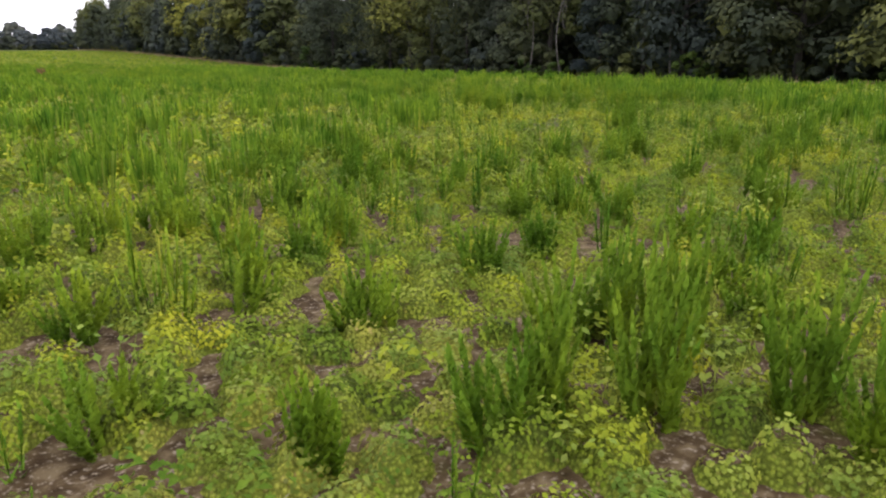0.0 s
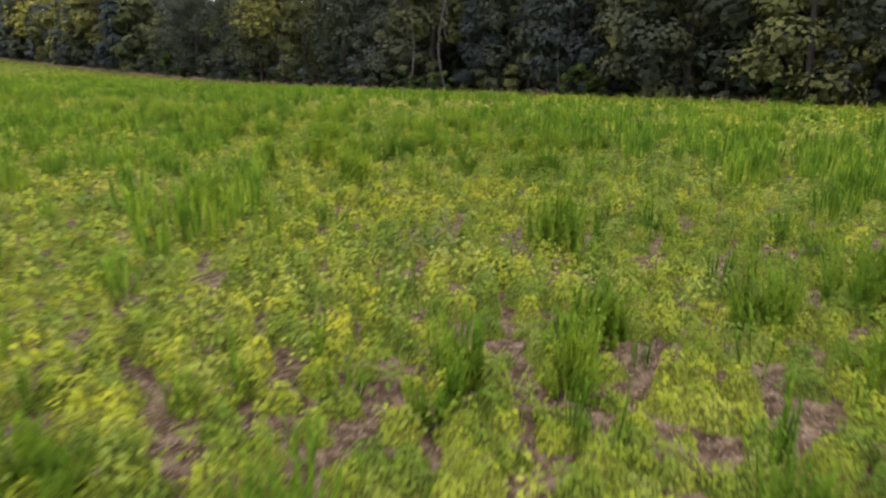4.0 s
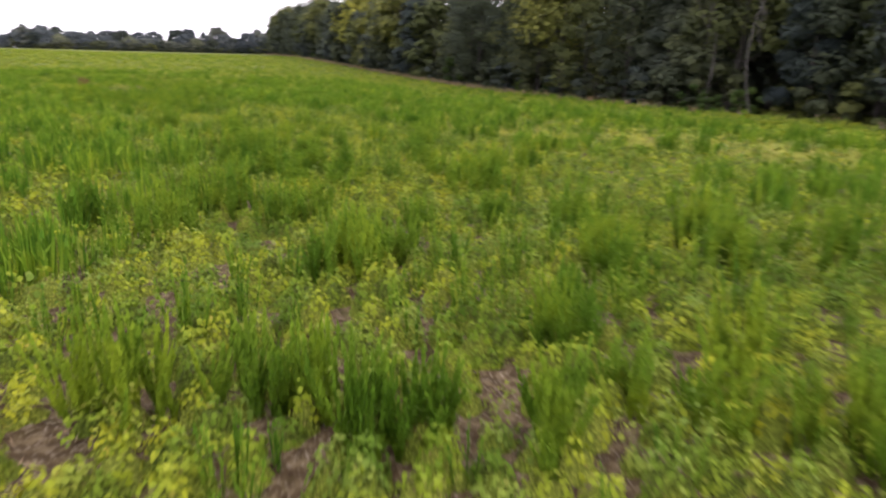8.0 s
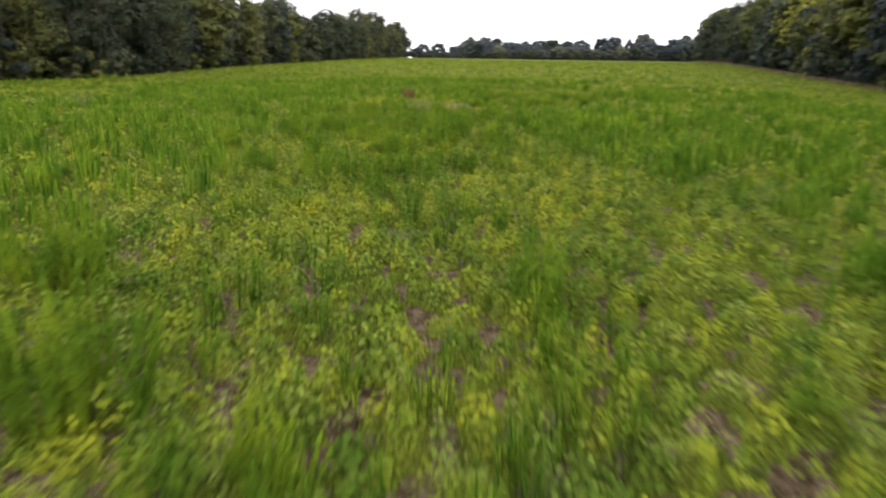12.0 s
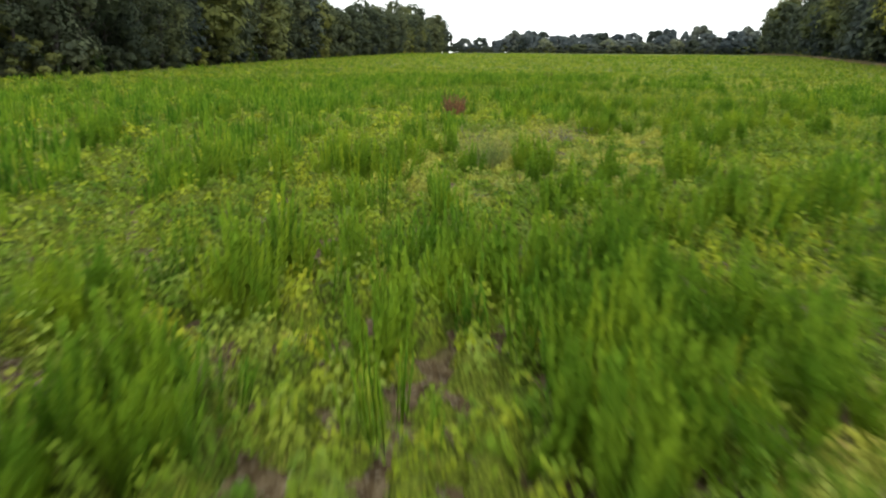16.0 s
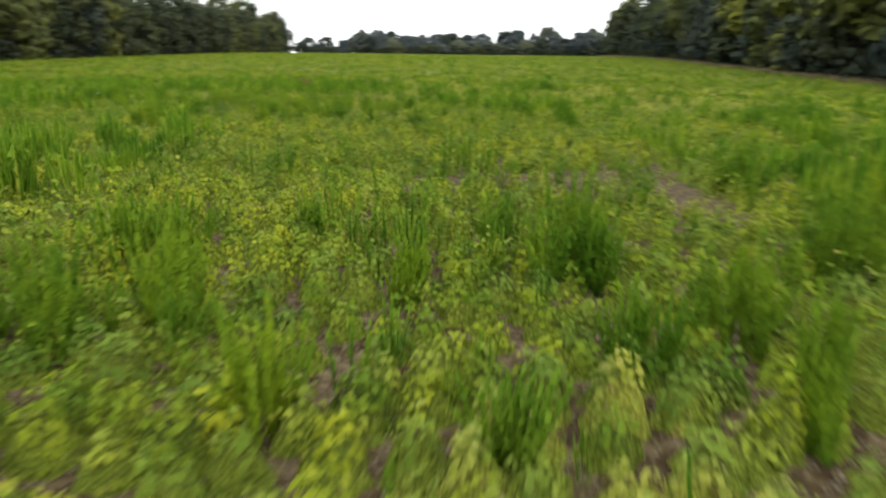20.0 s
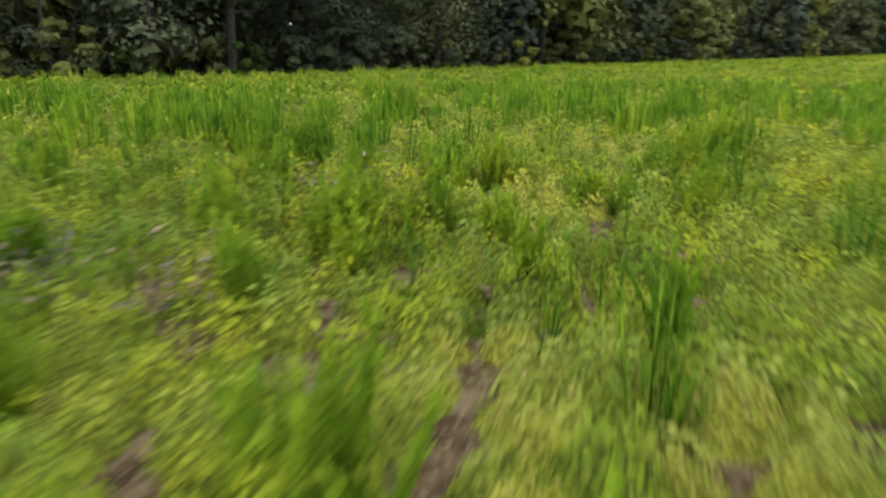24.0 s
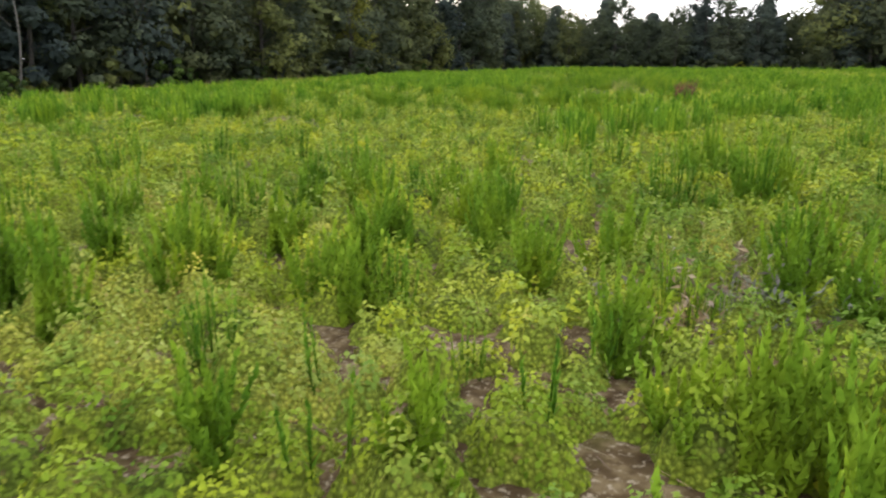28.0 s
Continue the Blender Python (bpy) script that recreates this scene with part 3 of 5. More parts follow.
def scatter(templates, x, y, size, seed, sink=0.0):
    """Copies of the templates at the places given, turned at random, as one pair of arrays."""
    r = np.random.default_rng(seed)
    pick = r.integers(0, len(templates), len(x))
    turn = r.random(len(x)) * 2 * np.pi
    z = height(x, y) - sink
    out = []
    for k, (v, f) in enumerate(templates):
        at = np.nonzero(pick == k)[0]
        if not len(at):
            continue
        c, s, g = np.cos(turn[at])[:, None], np.sin(turn[at])[:, None], size[at][:, None]
        w = np.stack([(v[:, 0] * c - v[:, 1] * s) * g + x[at][:, None], (v[:, 0] * s + v[:, 1] * c) * g + y[at][:, None], v[:, 2] * g + z[at][:, None]], -1)
        t = f[None] + (np.arange(len(at)) * len(v))[:, None, None]
        out.append((w.reshape(-1, 3), t.reshape(-1, 3)))
    return join(out)


def unit(v):
    return v / (np.linalg.norm(v, axis=-1, keepdims=True) + 1e-9)


def kites(centre, normal, length, width, r, droop=0.0):
    """A pointed leaf of two triangles, folded along its rib, at each centre."""
    n = len(centre)
    normal = unit(normal)
    side = unit(np.cross(normal, r.normal(size=(n, 3))))
    along = np.cross(side, normal)
    l, w = np.asarray(length).reshape(-1, 1) * np.ones((n, 1)), np.asarray(width).reshape(-1, 1) * np.ones((n, 1))
    lift = normal * w * 0.25
    v = np.stack([centre - along * l * 0.5, centre + side * w * 0.5 + lift, centre + along * l * 0.5 - normal * l * droop, centre - side * w * 0.5 + lift], 1)
    f = np.array([[0, 1, 2], [0, 2, 3]])[None] + (np.arange(n) * 4)[:, None, None]
    return v.reshape(-1, 3), f.reshape(-1, 3)


def leaf_tris(centre, normal, size, r):
    """One broad pointed leaf spray of one triangle at each centre."""
    n = len(centre)
    side = unit(np.cross(unit(normal), r.normal(size=(n, 3))))
    way = np.cross(side, unit(normal))
    g = (size * (0.65 + 0.7 * r.random(n)))[:, None]
    v = np.stack([centre - way * g * 0.45 + side * g * 0.5, centre + way * g * 0.6, centre - way * g * 0.45 - side * g * 0.5], 1)
    return v.reshape(-1, 3), np.arange(n * 3).reshape(-1, 3)


# ---- plants ----
def stem_leaves(base, lean, tall, count, r, leaf=0.085, wide=0.020, stalk=True):
    """One upright bottlebrush shoot: a thin stalk with narrow leaves all round."""
    t = (np.arange(count) + r.random(count)) / count
    az = np.arange(count) * 2.4 + r.random() * 6
    foot = base + lean * (t * tall)[:, None]
    rise = 0.8 + 0.45 * t + r.normal(0, 0.12, count)
    d = np.stack([np.cos(az) * np.cos(rise), np.sin(az) * np.cos(rise), np.sin(rise)], -1)
    length = leaf * (1.15 - 0.65 * t) * (0.8 + 0.4 * r.random(count))
    across = unit(np.cross(d, (0, 0, 1.0)) + 1e-3) * wide * (0.8 + 0.5 * r.random(count))[:, None]
    tip = foot + d * length[:, None] - np.array([0, 0, 1.0]) * (0.2 * length * (1 - t))[:, None]
    v = np.stack([foot + across * 0.5, tip, foot - across * 0.5], 1).reshape(-1, 3)
    f = np.arange(count * 3).reshape(-1, 3)
    if not stalk:
        return v, f
    ring = np.array([[0.008, 0, 0], [-0.004, 0.007, 0], [-0.004, -0.007, 0]])
    sv = np.concatenate([[base], base + lean * tall * 0.7 + ring, [base + lean * tall]])
    sf = np.array([[0, 2, 1], [0, 3, 2], [0, 1, 3], [1, 2, 4], [2, 3, 4], [3, 1, 4]])
    return join([(v, f), (sv, sf)])


def horseweed(stems, radius, tall, leaves, seed, leaf=0.085, wide=0.020, stalk=True):
    r = np.random.default_rng(seed)
    out = []
    for k in range(stems):
        a, d = r.random() * 6.283, radius * math.sqrt(r.random())
        base = np.array([math.cos(a) * d, math.sin(a) * d, -0.01])
        lean = unit(np.array([math.cos(a) * 0.22 * d / radius, math.sin(a) * 0.22 * d / radius, 1.0]) + r.normal(0, 0.05, 3))
        h = tall * (1.05 - 0.4 * (d / radius) ** 2) * (0.65 + 0.4 * r.random())
        out.append(stem_leaves(base, lean, h, leaves, r, leaf, wide, stalk))
    return join(out)


def mound(radius, tall, leaves, size, seed):
    """A low lumpy cushion of small leaves with a few shoots standing out."""
    r = np.random.default_rng(seed)
    a, q = r.random(leaves) * 6.283, np.sqrt(r.random(leaves))
    lump = 1 + 0.25 * np.sin(a * 3 + seed) + 0.15 * np.sin(a * 5 + 2 * seed)
    x, y = np.cos(a) * q * radius * lump, np.sin(a) * q * radius * lump
    z = tall * (1 - 0.9 * q**2.5) * (0.45 + 0.6 * r.random(leaves)) + 0.01
    n = np.stack([x / radius * 0.6, y / radius * 0.6, np.full(leaves, 0.9)], -1) + r.normal(0, 0.3, (leaves, 3))
    at, g = np.stack([x, y, z], -1), size * (0.7 + 0.6 * r.random(leaves))
    return kites(at, n, g, size * 0.66, r, 0.1)


def broadleaf(tall, leaves, size, seed):
    """A lanky weed with rounded drooping leaves on a few stalks."""
    r = np.random.default_rng(seed)
    out = []
    for s in range(3):
        h = tall * (0.6 + 0.5 * r.random())
        a0 = r.random() * 6.283
        foot = np.array([math.cos(a0), math.sin(a0), 0]) * 0.05 * s
        top = foot + np.array([math.cos(a0) * 0.1, math.sin(a0) * 0.1, h])
        tri = np.array([[0.004, 0, 0], [-0.003, 0.003, 0], [-0.003, -0.003, 0]])
        out.append((np.concatenate([foot + tri, [top]]), np.array([[0, 1, 3], [1, 2, 3], [2, 0, 3]])))
        t = 0.25 + 0.75 * (np.arange(leaves) + 1) / leaves
        az = np.arange(leaves) * 2.4 + a0
        way = np.stack([np.cos(az), np.sin(az), 0.45 * t - 0.75], -1)
        side = np.stack([-np.sin(az), np.cos(az), 0 * az], -1)
        c = foot + (top - foot) * t[:, None] + way * (0.02 + 0.03 * (1 - t))[:, None]
        l = (size * (0.7 + 0.5 * r.random(leaves)) * (1.15 - 0.45 * t))[:, None]
        v = np.stack([c, c + way * l * 0.45 + side * l * 0.4, c + way * l, c + way * l * 0.45 - side * l * 0.4], 1)
        f = np.array([[0, 1, 2], [0, 2, 3]])[None] + (np.arange(leaves) * 4)[:, None, None]
        out.append((v.reshape(-1, 3), f.reshape(-1, 3)))
    return join(out)


def limb_of(tall):
    v = np.array([(0.005, 0, -0.01), (-0.004, 0.004, -0.01), (-0.004, -0.004, -0.01), (0.003, 0.002, tall), (-0.002, 0.003, tall), (-0.002, -0.002, tall)])
    return v, np.array([[0, 1, 4], [0, 4, 3], [1, 2, 5], [1, 5, 4], [2, 0, 3], [2, 3, 5], [3, 4, 5]])


def dry_tuft(count, radius, tall, seed, wide=0.006):
    """Dead stalks and side twigs."""
    r = np.random.default_rng(seed)
    a, d = r.random(count) * 6.283, radius * np.sqrt(r.random(count))
    foot = np.stack([np.cos(a) * d * 0.5, np.sin(a) * d * 0.5, np.zeros(count)], -1)
    tip = np.stack([np.cos(a) * d * 1.3, np.sin(a) * d * 1.3, tall * (0.4 + 0.6 * r.random(count))], -1) + r.normal(0, 0.04, (count, 3))
    stalk = np.stack([foot, foot + (wide, 0, 0), tip], 1).reshape(-1, 3)
    sf = np.arange(count * 3).reshape(-1, 3)
    k = count * 3
    at = foot.repeat(3, 0) + (tip - foot).repeat(3, 0) * (0.4 + 0.6 * r.random((k, 1)))
    heads = kites(at, r.normal(size=(k, 3)) + (0, 0, 0.5), (0.03 + 0.02 * r.random(k)) * (1 + wide * 40), 0.014 * (1 + wide * 40), r)
    return join([(stalk, sf), heads])


def straw(seed, count=14, radius=0.25):
    r = np.random.default_rng(seed)
    c = np.stack([r.normal(0, radius, count), r.normal(0, radius, count), 0.008 + 0.02 * r.random(count)], -1)
    return kites(c, r.normal(0, 0.15, (count, 3)) + (0, 0, 1), 0.07 + 0.12 * r.random(count), 0.007, r)


def sown(count, box, seed):
    r = np.random.default_rng(seed)
    x, y = r.uniform(box[0], box[1], count), r.uniform(box[2], box[3], count)
    return x, y, r.random(count), r


def stuff(name, arrays, mat, label, category):
    ob = new(name, mesh_of(name, *arrays, mat))
    return tagged(ob, label, category, kind="stuff")


# ---- ground ----
def build_ground():
    def axis(lo, hi, a, b, step):
        inner = np.arange(a, b + 0.01, step)
        left = a - np.cumsum(step * 1.12 ** np.arange(1, 70))
        right = b + np.cumsum(step * 1.12 ** np.arange(1, 70))
        return np.unique(np.concatenate([[lo], left[left > lo][::-1], inner, right[right < hi], [hi]]))
    gx, gy = axis(-3000, 3000, -12, 34, 0.6), axis(-3000, 3000, -4, 116, 0.6)
    X, Y = np.meshgrid(gx, gy, indexing="ij")
    x, y = X.ravel(), Y.ravel()
    near = np.clip(1 - (to_track(x, y) - 14) / 14, 0, 1)
    bare = bareness(x, y)
    z = height(x, y) + near * (0.05 * (vnoise(x, y, 1.1, 2) - 0.5) + 0.03 * (vnoise(x, y, 0.45, 5) - 0.5))
    nx, ny = len(gx), len(gy)
    i = np.arange(nx * ny).reshape(nx, ny)
    a, b, c, d = i[:-1, :-1].ravel(), i[1:, :-1].ravel(), i[1:, 1:].ravel(), i[:-1, 1:].ravel()
    tris = np.concatenate([np.stack([a, b, c], 1), np.stack([a, c, d], 1)])
    me = mesh_of("ground", np.stack([x, y, z], 1), tris, M_SOIL)
    cover = me.attributes.new("cover", "FLOAT", "POINT")
    far = ease((to_track(x, y) - 9) / 12)
    cover.data.foreach_set("value", ((1 - bare) * (1 - far) * 0.28 + far * 1.0 * (1 - 0.1 * bare)).astype(np.float32))
    me.polygons.foreach_set("use_smooth", np.ones(len(tris), bool))
    tagged(new("ground", me), "weedy fallow field of brown soil and green cover", "ground", kind="structure")


build_ground()

BOX = (-14, 44, -12, 122)
AREA = (BOX[1] - BOX[0]) * (BOX[3] - BOX[2])

# The low cover: one small domed plant after another, finest close to the flight line.
def domes(x, y, cell, seed):
    """At each place the height of the domed plant there, its slope and a number from 0 to 1 that tells the plants apart."""
    g = np.random.default_rng(seed).random((5, 512, 512))
    i, j = np.floor(x / cell).astype(int), np.floor(y / cell).astype(int)
    top, sx, sy, who = np.zeros(len(x)), np.zeros(len(x)), np.zeros(len(x)), np.zeros(len(x))
    for di in (-1, 0, 1):
        for dj in (-1, 0, 1):
            a, b = (i + di) % 512, (j + dj) % 512
            cx, cy = (i + di + 0.1 + 0.8 * g[0, a, b]) * cell, (j + dj + 0.1 + 0.8 * g[1, a, b]) * cell
            rad = cell * (0.36 + 0.16 * g[2, a, b]) * np.interp(cy, [8, 13, 60, 64, 74, 80, 92, 98], [1.12, 1.0, 1.0, 1.14, 1.14, 1.0, 1.0, 1.18])
            tall = cell * (0.36 + 0.66 * g[3, a, b] ** 1.5)
            dx, dy = x - cx, y - cy
            lobed = 1 + 0.14 * np.sin(3 * np.arctan2(dy, dx) + 6.28 * g[4, a, b])
            q = (dx * dx + dy * dy) / (rad * lobed) ** 2
            h = tall * (1 - q * q)
            new_top = h > top
            top = np.where(new_top, h, top)
            sx, sy = np.where(new_top, 4 * q * tall * dx / rad**2, sx), np.where(new_top, 4 * q * tall * dy / rad**2, sy)
            who = np.where(new_top, g[4, a, b], who)
    return top, sx, sy, who


def blades(x, y, z, slope_x, slope_y, tilt, size, r):
    """One rounded leaf at each place, hanging outwards with the plant's outside."""
    n = len(x)
    nrm = unit(np.stack([slope_x * 0.7 + r.normal(0, tilt, n), slope_y * 0.7 + r.normal(0, tilt, n), np.ones(n)], -1))
    out = np.stack([slope_x + r.normal(0, 0.45, n), slope_y + r.normal(0, 0.45, n), np.zeros(n)], -1)
    side = unit(np.cross(nrm, out))
    way = np.cross(side, nrm)
    way, g = way * np.sign((way * out).sum(1, keepdims=True) + 1e-9), (size * (0.6 + 0.8 * r.random(n)))[:, None]
    c = np.stack([x, y, z], -1)
    fold = nrm * g * 0.12
    v = np.stack([c - way * g * 0.5, c + side * g * 0.44 - way * g * 0.1 + fold, c + side * g * 0.22 + way * g * 0.42, c - side * g * 0.22 + way * g * 0.42, c - side * g * 0.44 - way * g * 0.1 + fold], 1)
    f = np.array([[0, 1, 2], [0, 2, 3], [0, 3, 4]])[None] + (np.arange(n) * 5)[:, None, None]
    return v.reshape(-1, 3), f.reshape(-1, 3)


order = np.argsort(TRACK[:, 1])
TRACK_Y, TRACK_X = TRACK[order, 1], TRACK[order, 0]


def plants(x, y, cell, seed):
    """The low plants at each place: height, slopes, and whether yellow, deep green, pale or plain."""
    h, sx, sy, who = domes(x, y, cell, seed)
    h2, sx2, sy2, _who = domes(x, y, cell * 0.36, seed + 5)
    h, sx, sy = np.where(h > 0, h * 0.9 + h2 * 0.45 * np.clip(h * 12, 0, 1), 0), sx * 0.9 + sx2 * 0.4, sy * 0.9 + sy2 * 0.4
    h = np.where((bareness(x, y) < 0.42 + 0.8 * ((who * 3.7) % 1.0)) & ((who * 11.3) % 1.0 > np.interp(y, [12, 20], [0.10, 0.05])), h, 0)
    h = h * np.interp(y, [8, 13], [0.72, 1.0])
    kind = (who * 7.31) % 1.0
    yellow = kind < 0.03 + 0.42 * yellowness(x, y)
    deep = ~yellow & (kind > np.interp(y, [18, 22, 62, 72], [0.74, 0.58, 0.6, 0.84]))
    pale = ~yellow & ~deep & (kind > 0.46)
    gold = (near_any(x, y, YELLOW_OUT, 1.15) > 0.12) & (kind < 0.75) | (near_any(x, y, YELLOW_NEAR, 1.0) > 0.12) & (kind < 0.5)
    gold |= (near_any(x, y, STRAW_PATCH, 1.1) > 0.1) & (kind < 0.7)
    h = np.where(near_any(x, y, STRAW_PATCH, 1.1) > 0.1, h * 0.62, h)
    return h, sx, sy, yellow & ~gold, deep & ~gold, pale & ~gold, gold


def under_mat(lo, hi, step, cell, seed, where):
    """The closed under-side of the low plants, of stems and leaves coloured dark for shade."""
    gx, gy = np.arange(BOX[0], BOX[1], step), np.arange(BOX[2], BOX[3], step)
    X, Y = np.meshgrid(gx, gy, indexing="ij")
    r = np.random.default_rng(seed)
    x, y = X.ravel() + r.uniform(-0.25, 0.25, X.size) * step, Y.ravel() + r.uniform(-0.25, 0.25, X.size) * step
    near = np.nonzero(np.abs(x - np.interp(y, TRACK_Y, TRACK_X)) < hi + 8)[0]
    d = to_track(x[near], y[near])
    near = near[(d >= lo) & (d < hi)]
    h, tone = np.zeros(len(x)), np.zeros(len(x), np.float32)
    h[near], _sx, _sy, yellow, deep, pale, gold = plants(x[near], y[near], cell, seed)
    tone[near] = np.where(gold, 1.0, 0.0) + ~gold * np.where(yellow, 0.8, np.where(deep, 0.1, np.where(pale, 0.6, 0.42)))
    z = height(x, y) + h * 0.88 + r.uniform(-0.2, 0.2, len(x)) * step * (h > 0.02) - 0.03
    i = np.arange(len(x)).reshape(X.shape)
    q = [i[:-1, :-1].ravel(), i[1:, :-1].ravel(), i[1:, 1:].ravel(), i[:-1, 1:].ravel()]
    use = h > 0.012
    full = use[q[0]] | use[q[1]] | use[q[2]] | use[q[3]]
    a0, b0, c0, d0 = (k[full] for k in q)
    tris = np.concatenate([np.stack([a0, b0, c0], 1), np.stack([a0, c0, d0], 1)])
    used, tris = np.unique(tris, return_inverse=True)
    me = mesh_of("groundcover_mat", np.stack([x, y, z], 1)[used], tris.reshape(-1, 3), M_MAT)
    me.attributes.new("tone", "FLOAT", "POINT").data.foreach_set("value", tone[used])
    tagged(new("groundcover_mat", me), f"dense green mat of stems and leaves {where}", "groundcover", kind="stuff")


def low_cover(count, lo, hi, step, cell, size, tilt, seed, where):
    r = np.random.default_rng(seed)
    x, y = r.uniform(BOX[0], BOX[1], count), r.uniform(BOX[2], BOX[3], count)
    ok = (np.abs(x - np.interp(y, TRACK_Y, TRACK_X)) < hi + 8) & (r.random(count) < np.interp(y, [8, 13, 93, 98], [1.0, 0.54, 0.54, 1.0]))
    x, y = x[ok], y[ok]
    d = to_track(x, y)
    ok = (d >= lo) & (d < hi)
    x, y = x[ok], y[ok]
    h, sx, sy, yellow, deep, pale, gold = plants(x, y, cell, seed + 1)
    ok = h > 0.02
    x, y, h, sx, sy, yellow, deep, pale, gold = x[ok], y[ok], h[ok], sx[ok], sy[ok], yellow[ok], deep[ok], pale[ok], gold[ok]
    z = height(x, y) + h * (0.78 + 0.5 * r.random(len(x)))
    plain = ~yellow & ~deep & ~pale & ~gold
    for pick, mat, name, tone in ((plain, M_MOUND, "groundcover", "light green"), (yellow, M_YELLOW, "yellow_groundcover", "yellowing"), (deep, M_DEEP, "dark_groundcover", "deep green"), (pale, M_BROAD, "pale_groundcover", "pale green"), (gold, M_GOLD, "straw_groundcover", "straw-yellow")):
        stuff(name, blades(x[pick], y[pick], z[pick], sx[pick], sy[pick], tilt, size * np.interp(y[pick], [8, 13, 93, 98], [0.64, 1.0, 1.0, 0.64]), r), mat, f"{tone} small-leaved groundcover plants {where}", "groundcover")
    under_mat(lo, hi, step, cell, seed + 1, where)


low_cover(int(AREA * 2300), 0, 3.8, 0.062, 0.33, 0.04, 0.3, 62, "in cushions on the soil")
low_cover(int(AREA * 480), 3.8, 8.5, 0.105, 0.34, 0.064, 0.3, 63, "beside the flight line")
low_cover(int(AREA * 120), 8.5, 16, 0.18, 0.42, 0.1, 0.35, 64, "further out in the field")
CUSHIONS_FAR = [mound(0.5, 0.26, 9, 0.26, 40 + k) for k in range(4)]

def tuft(count, radius, tall, wide, leaves, seed):
    """A dense brush of upright blades with small leaves about their tops."""
    r = np.random.default_rng(seed)
    a, q = r.random(count) * 6.283, np.sqrt(r.random(count))
    foot = np.stack([np.cos(a) * q * radius, np.sin(a) * q * radius, np.full(count, -0.02)], -1)
    h = tall * (1.05 - 0.35 * q * q) * (0.75 + 0.4 * r.random(count))
    tip = foot + np.stack([np.cos(a) * q * 0.16, np.sin(a) * q * 0.16, np.ones(count)], -1) * h[:, None] + r.normal(0, 0.02, (count, 3))
    b = r.random(count) * 3.14
    across = np.stack([np.cos(b), np.sin(b), np.zeros(count)], -1) * (wide * 0.5)
    mid = foot + (tip - foot) * 0.62
    v = np.stack([foot, mid + across, tip, mid - across], 1).reshape(-1, 3)
    pick = r.integers(0, count, leaves)
    at = foot[pick] + (tip - foot)[pick] * (0.45 + 0.55 * r.random((leaves, 1)))
    up = np.stack([r.normal(0, 0.4, leaves), r.normal(0, 0.4, leaves), np.ones(leaves)], -1)
    b = r.random(leaves) * 3.14
    across = np.stack([np.cos(b), np.sin(b), np.zeros(leaves)], -1) * (wide * 0.7)
    lv = np.stack([at + across, at + unit(up) * tall * 0.2, at - across], 1).reshape(-1, 3)
    quads = np.array([[0, 1, 2], [0, 2, 3]])[None] + (np.arange(count) * 4)[:, None, None]
    return join([(v, quads.reshape(-1, 3)), (lv, np.arange(leaves * 3).reshape(-1, 3))])


# Tall horseweed: single clumps along the flight line as things, the rest as one cover.
CLUMPS = [horseweed(9 + 4 * (k % 3), 0.08 + 0.06 * (k % 3), 0.62 + 0.07 * (k % 3), 10, 60 + k, 0.085, 0.026) for k in range(8)]
SINGLES = [horseweed(3, 0.10, 0.56 + 0.05 * k, 19, 70 + k) for k in range(5)]
CLUMPS_OFF = [tuft(28, 0.15 + 0.05 * (k % 3), 0.74, 0.038, 20, 80 + k) for k in range(6)]
CLUMPS_FAR = [tuft(11, 0.2 + 0.05 * (k % 3), 0.6, 0.06, 8, 90 + k) for k in range(5)]
def plume(leans, counts, r):
    """Upright stems from one foot, each a ribbon with narrow leaves growing out of it."""
    v, f = [np.array([0.005, 0, -0.015]), np.array([-0.005, 0, -0.015])], []
    for (lx, ly, tall), count in zip(leans, counts):
        last, spin = (0, 1), r.random() * 6
        for k in range(count):
            t = (k + 1) / count
            c = np.array([lx * t * tall, ly * t * tall, t * tall])
            az, rise = spin + k * 2.4, 1.0 + 0.35 * t + r.normal(0, 0.12)
            out = np.array([math.cos(az) * math.cos(rise), math.sin(az) * math.cos(rise), math.sin(rise)])
            side = np.array([-math.sin(az), math.cos(az), 0]) * 0.021 * (1.1 - 0.4 * t)
            length = 0.1 * (1.15 - 0.55 * t) * (0.8 + 0.4 * r.random())
            n = len(v)
            v += [c + side, c - side, c + out * length]
            f += [(n, n + 1, n + 2), (last[0], last[1], n + 1), (last[0], n + 1, n)]
            last = (n, n + 1)
    return np.array(v), np.array(f)


SHOOTS = []
for k in range(6):
    r = np.random.default_rng(160 + k)
    SHOOTS.append(mesh_of("shoot", *plume([(0.02, 0.03, 0.62 + 0.04 * (k % 3)), (-0.10, 0.10, 0.52 + 0.05 * (k % 3)), (0.13, -0.04, 0.46 + 0.04 * (k % 2))], (24, 21, 18), r), M_HORSE))


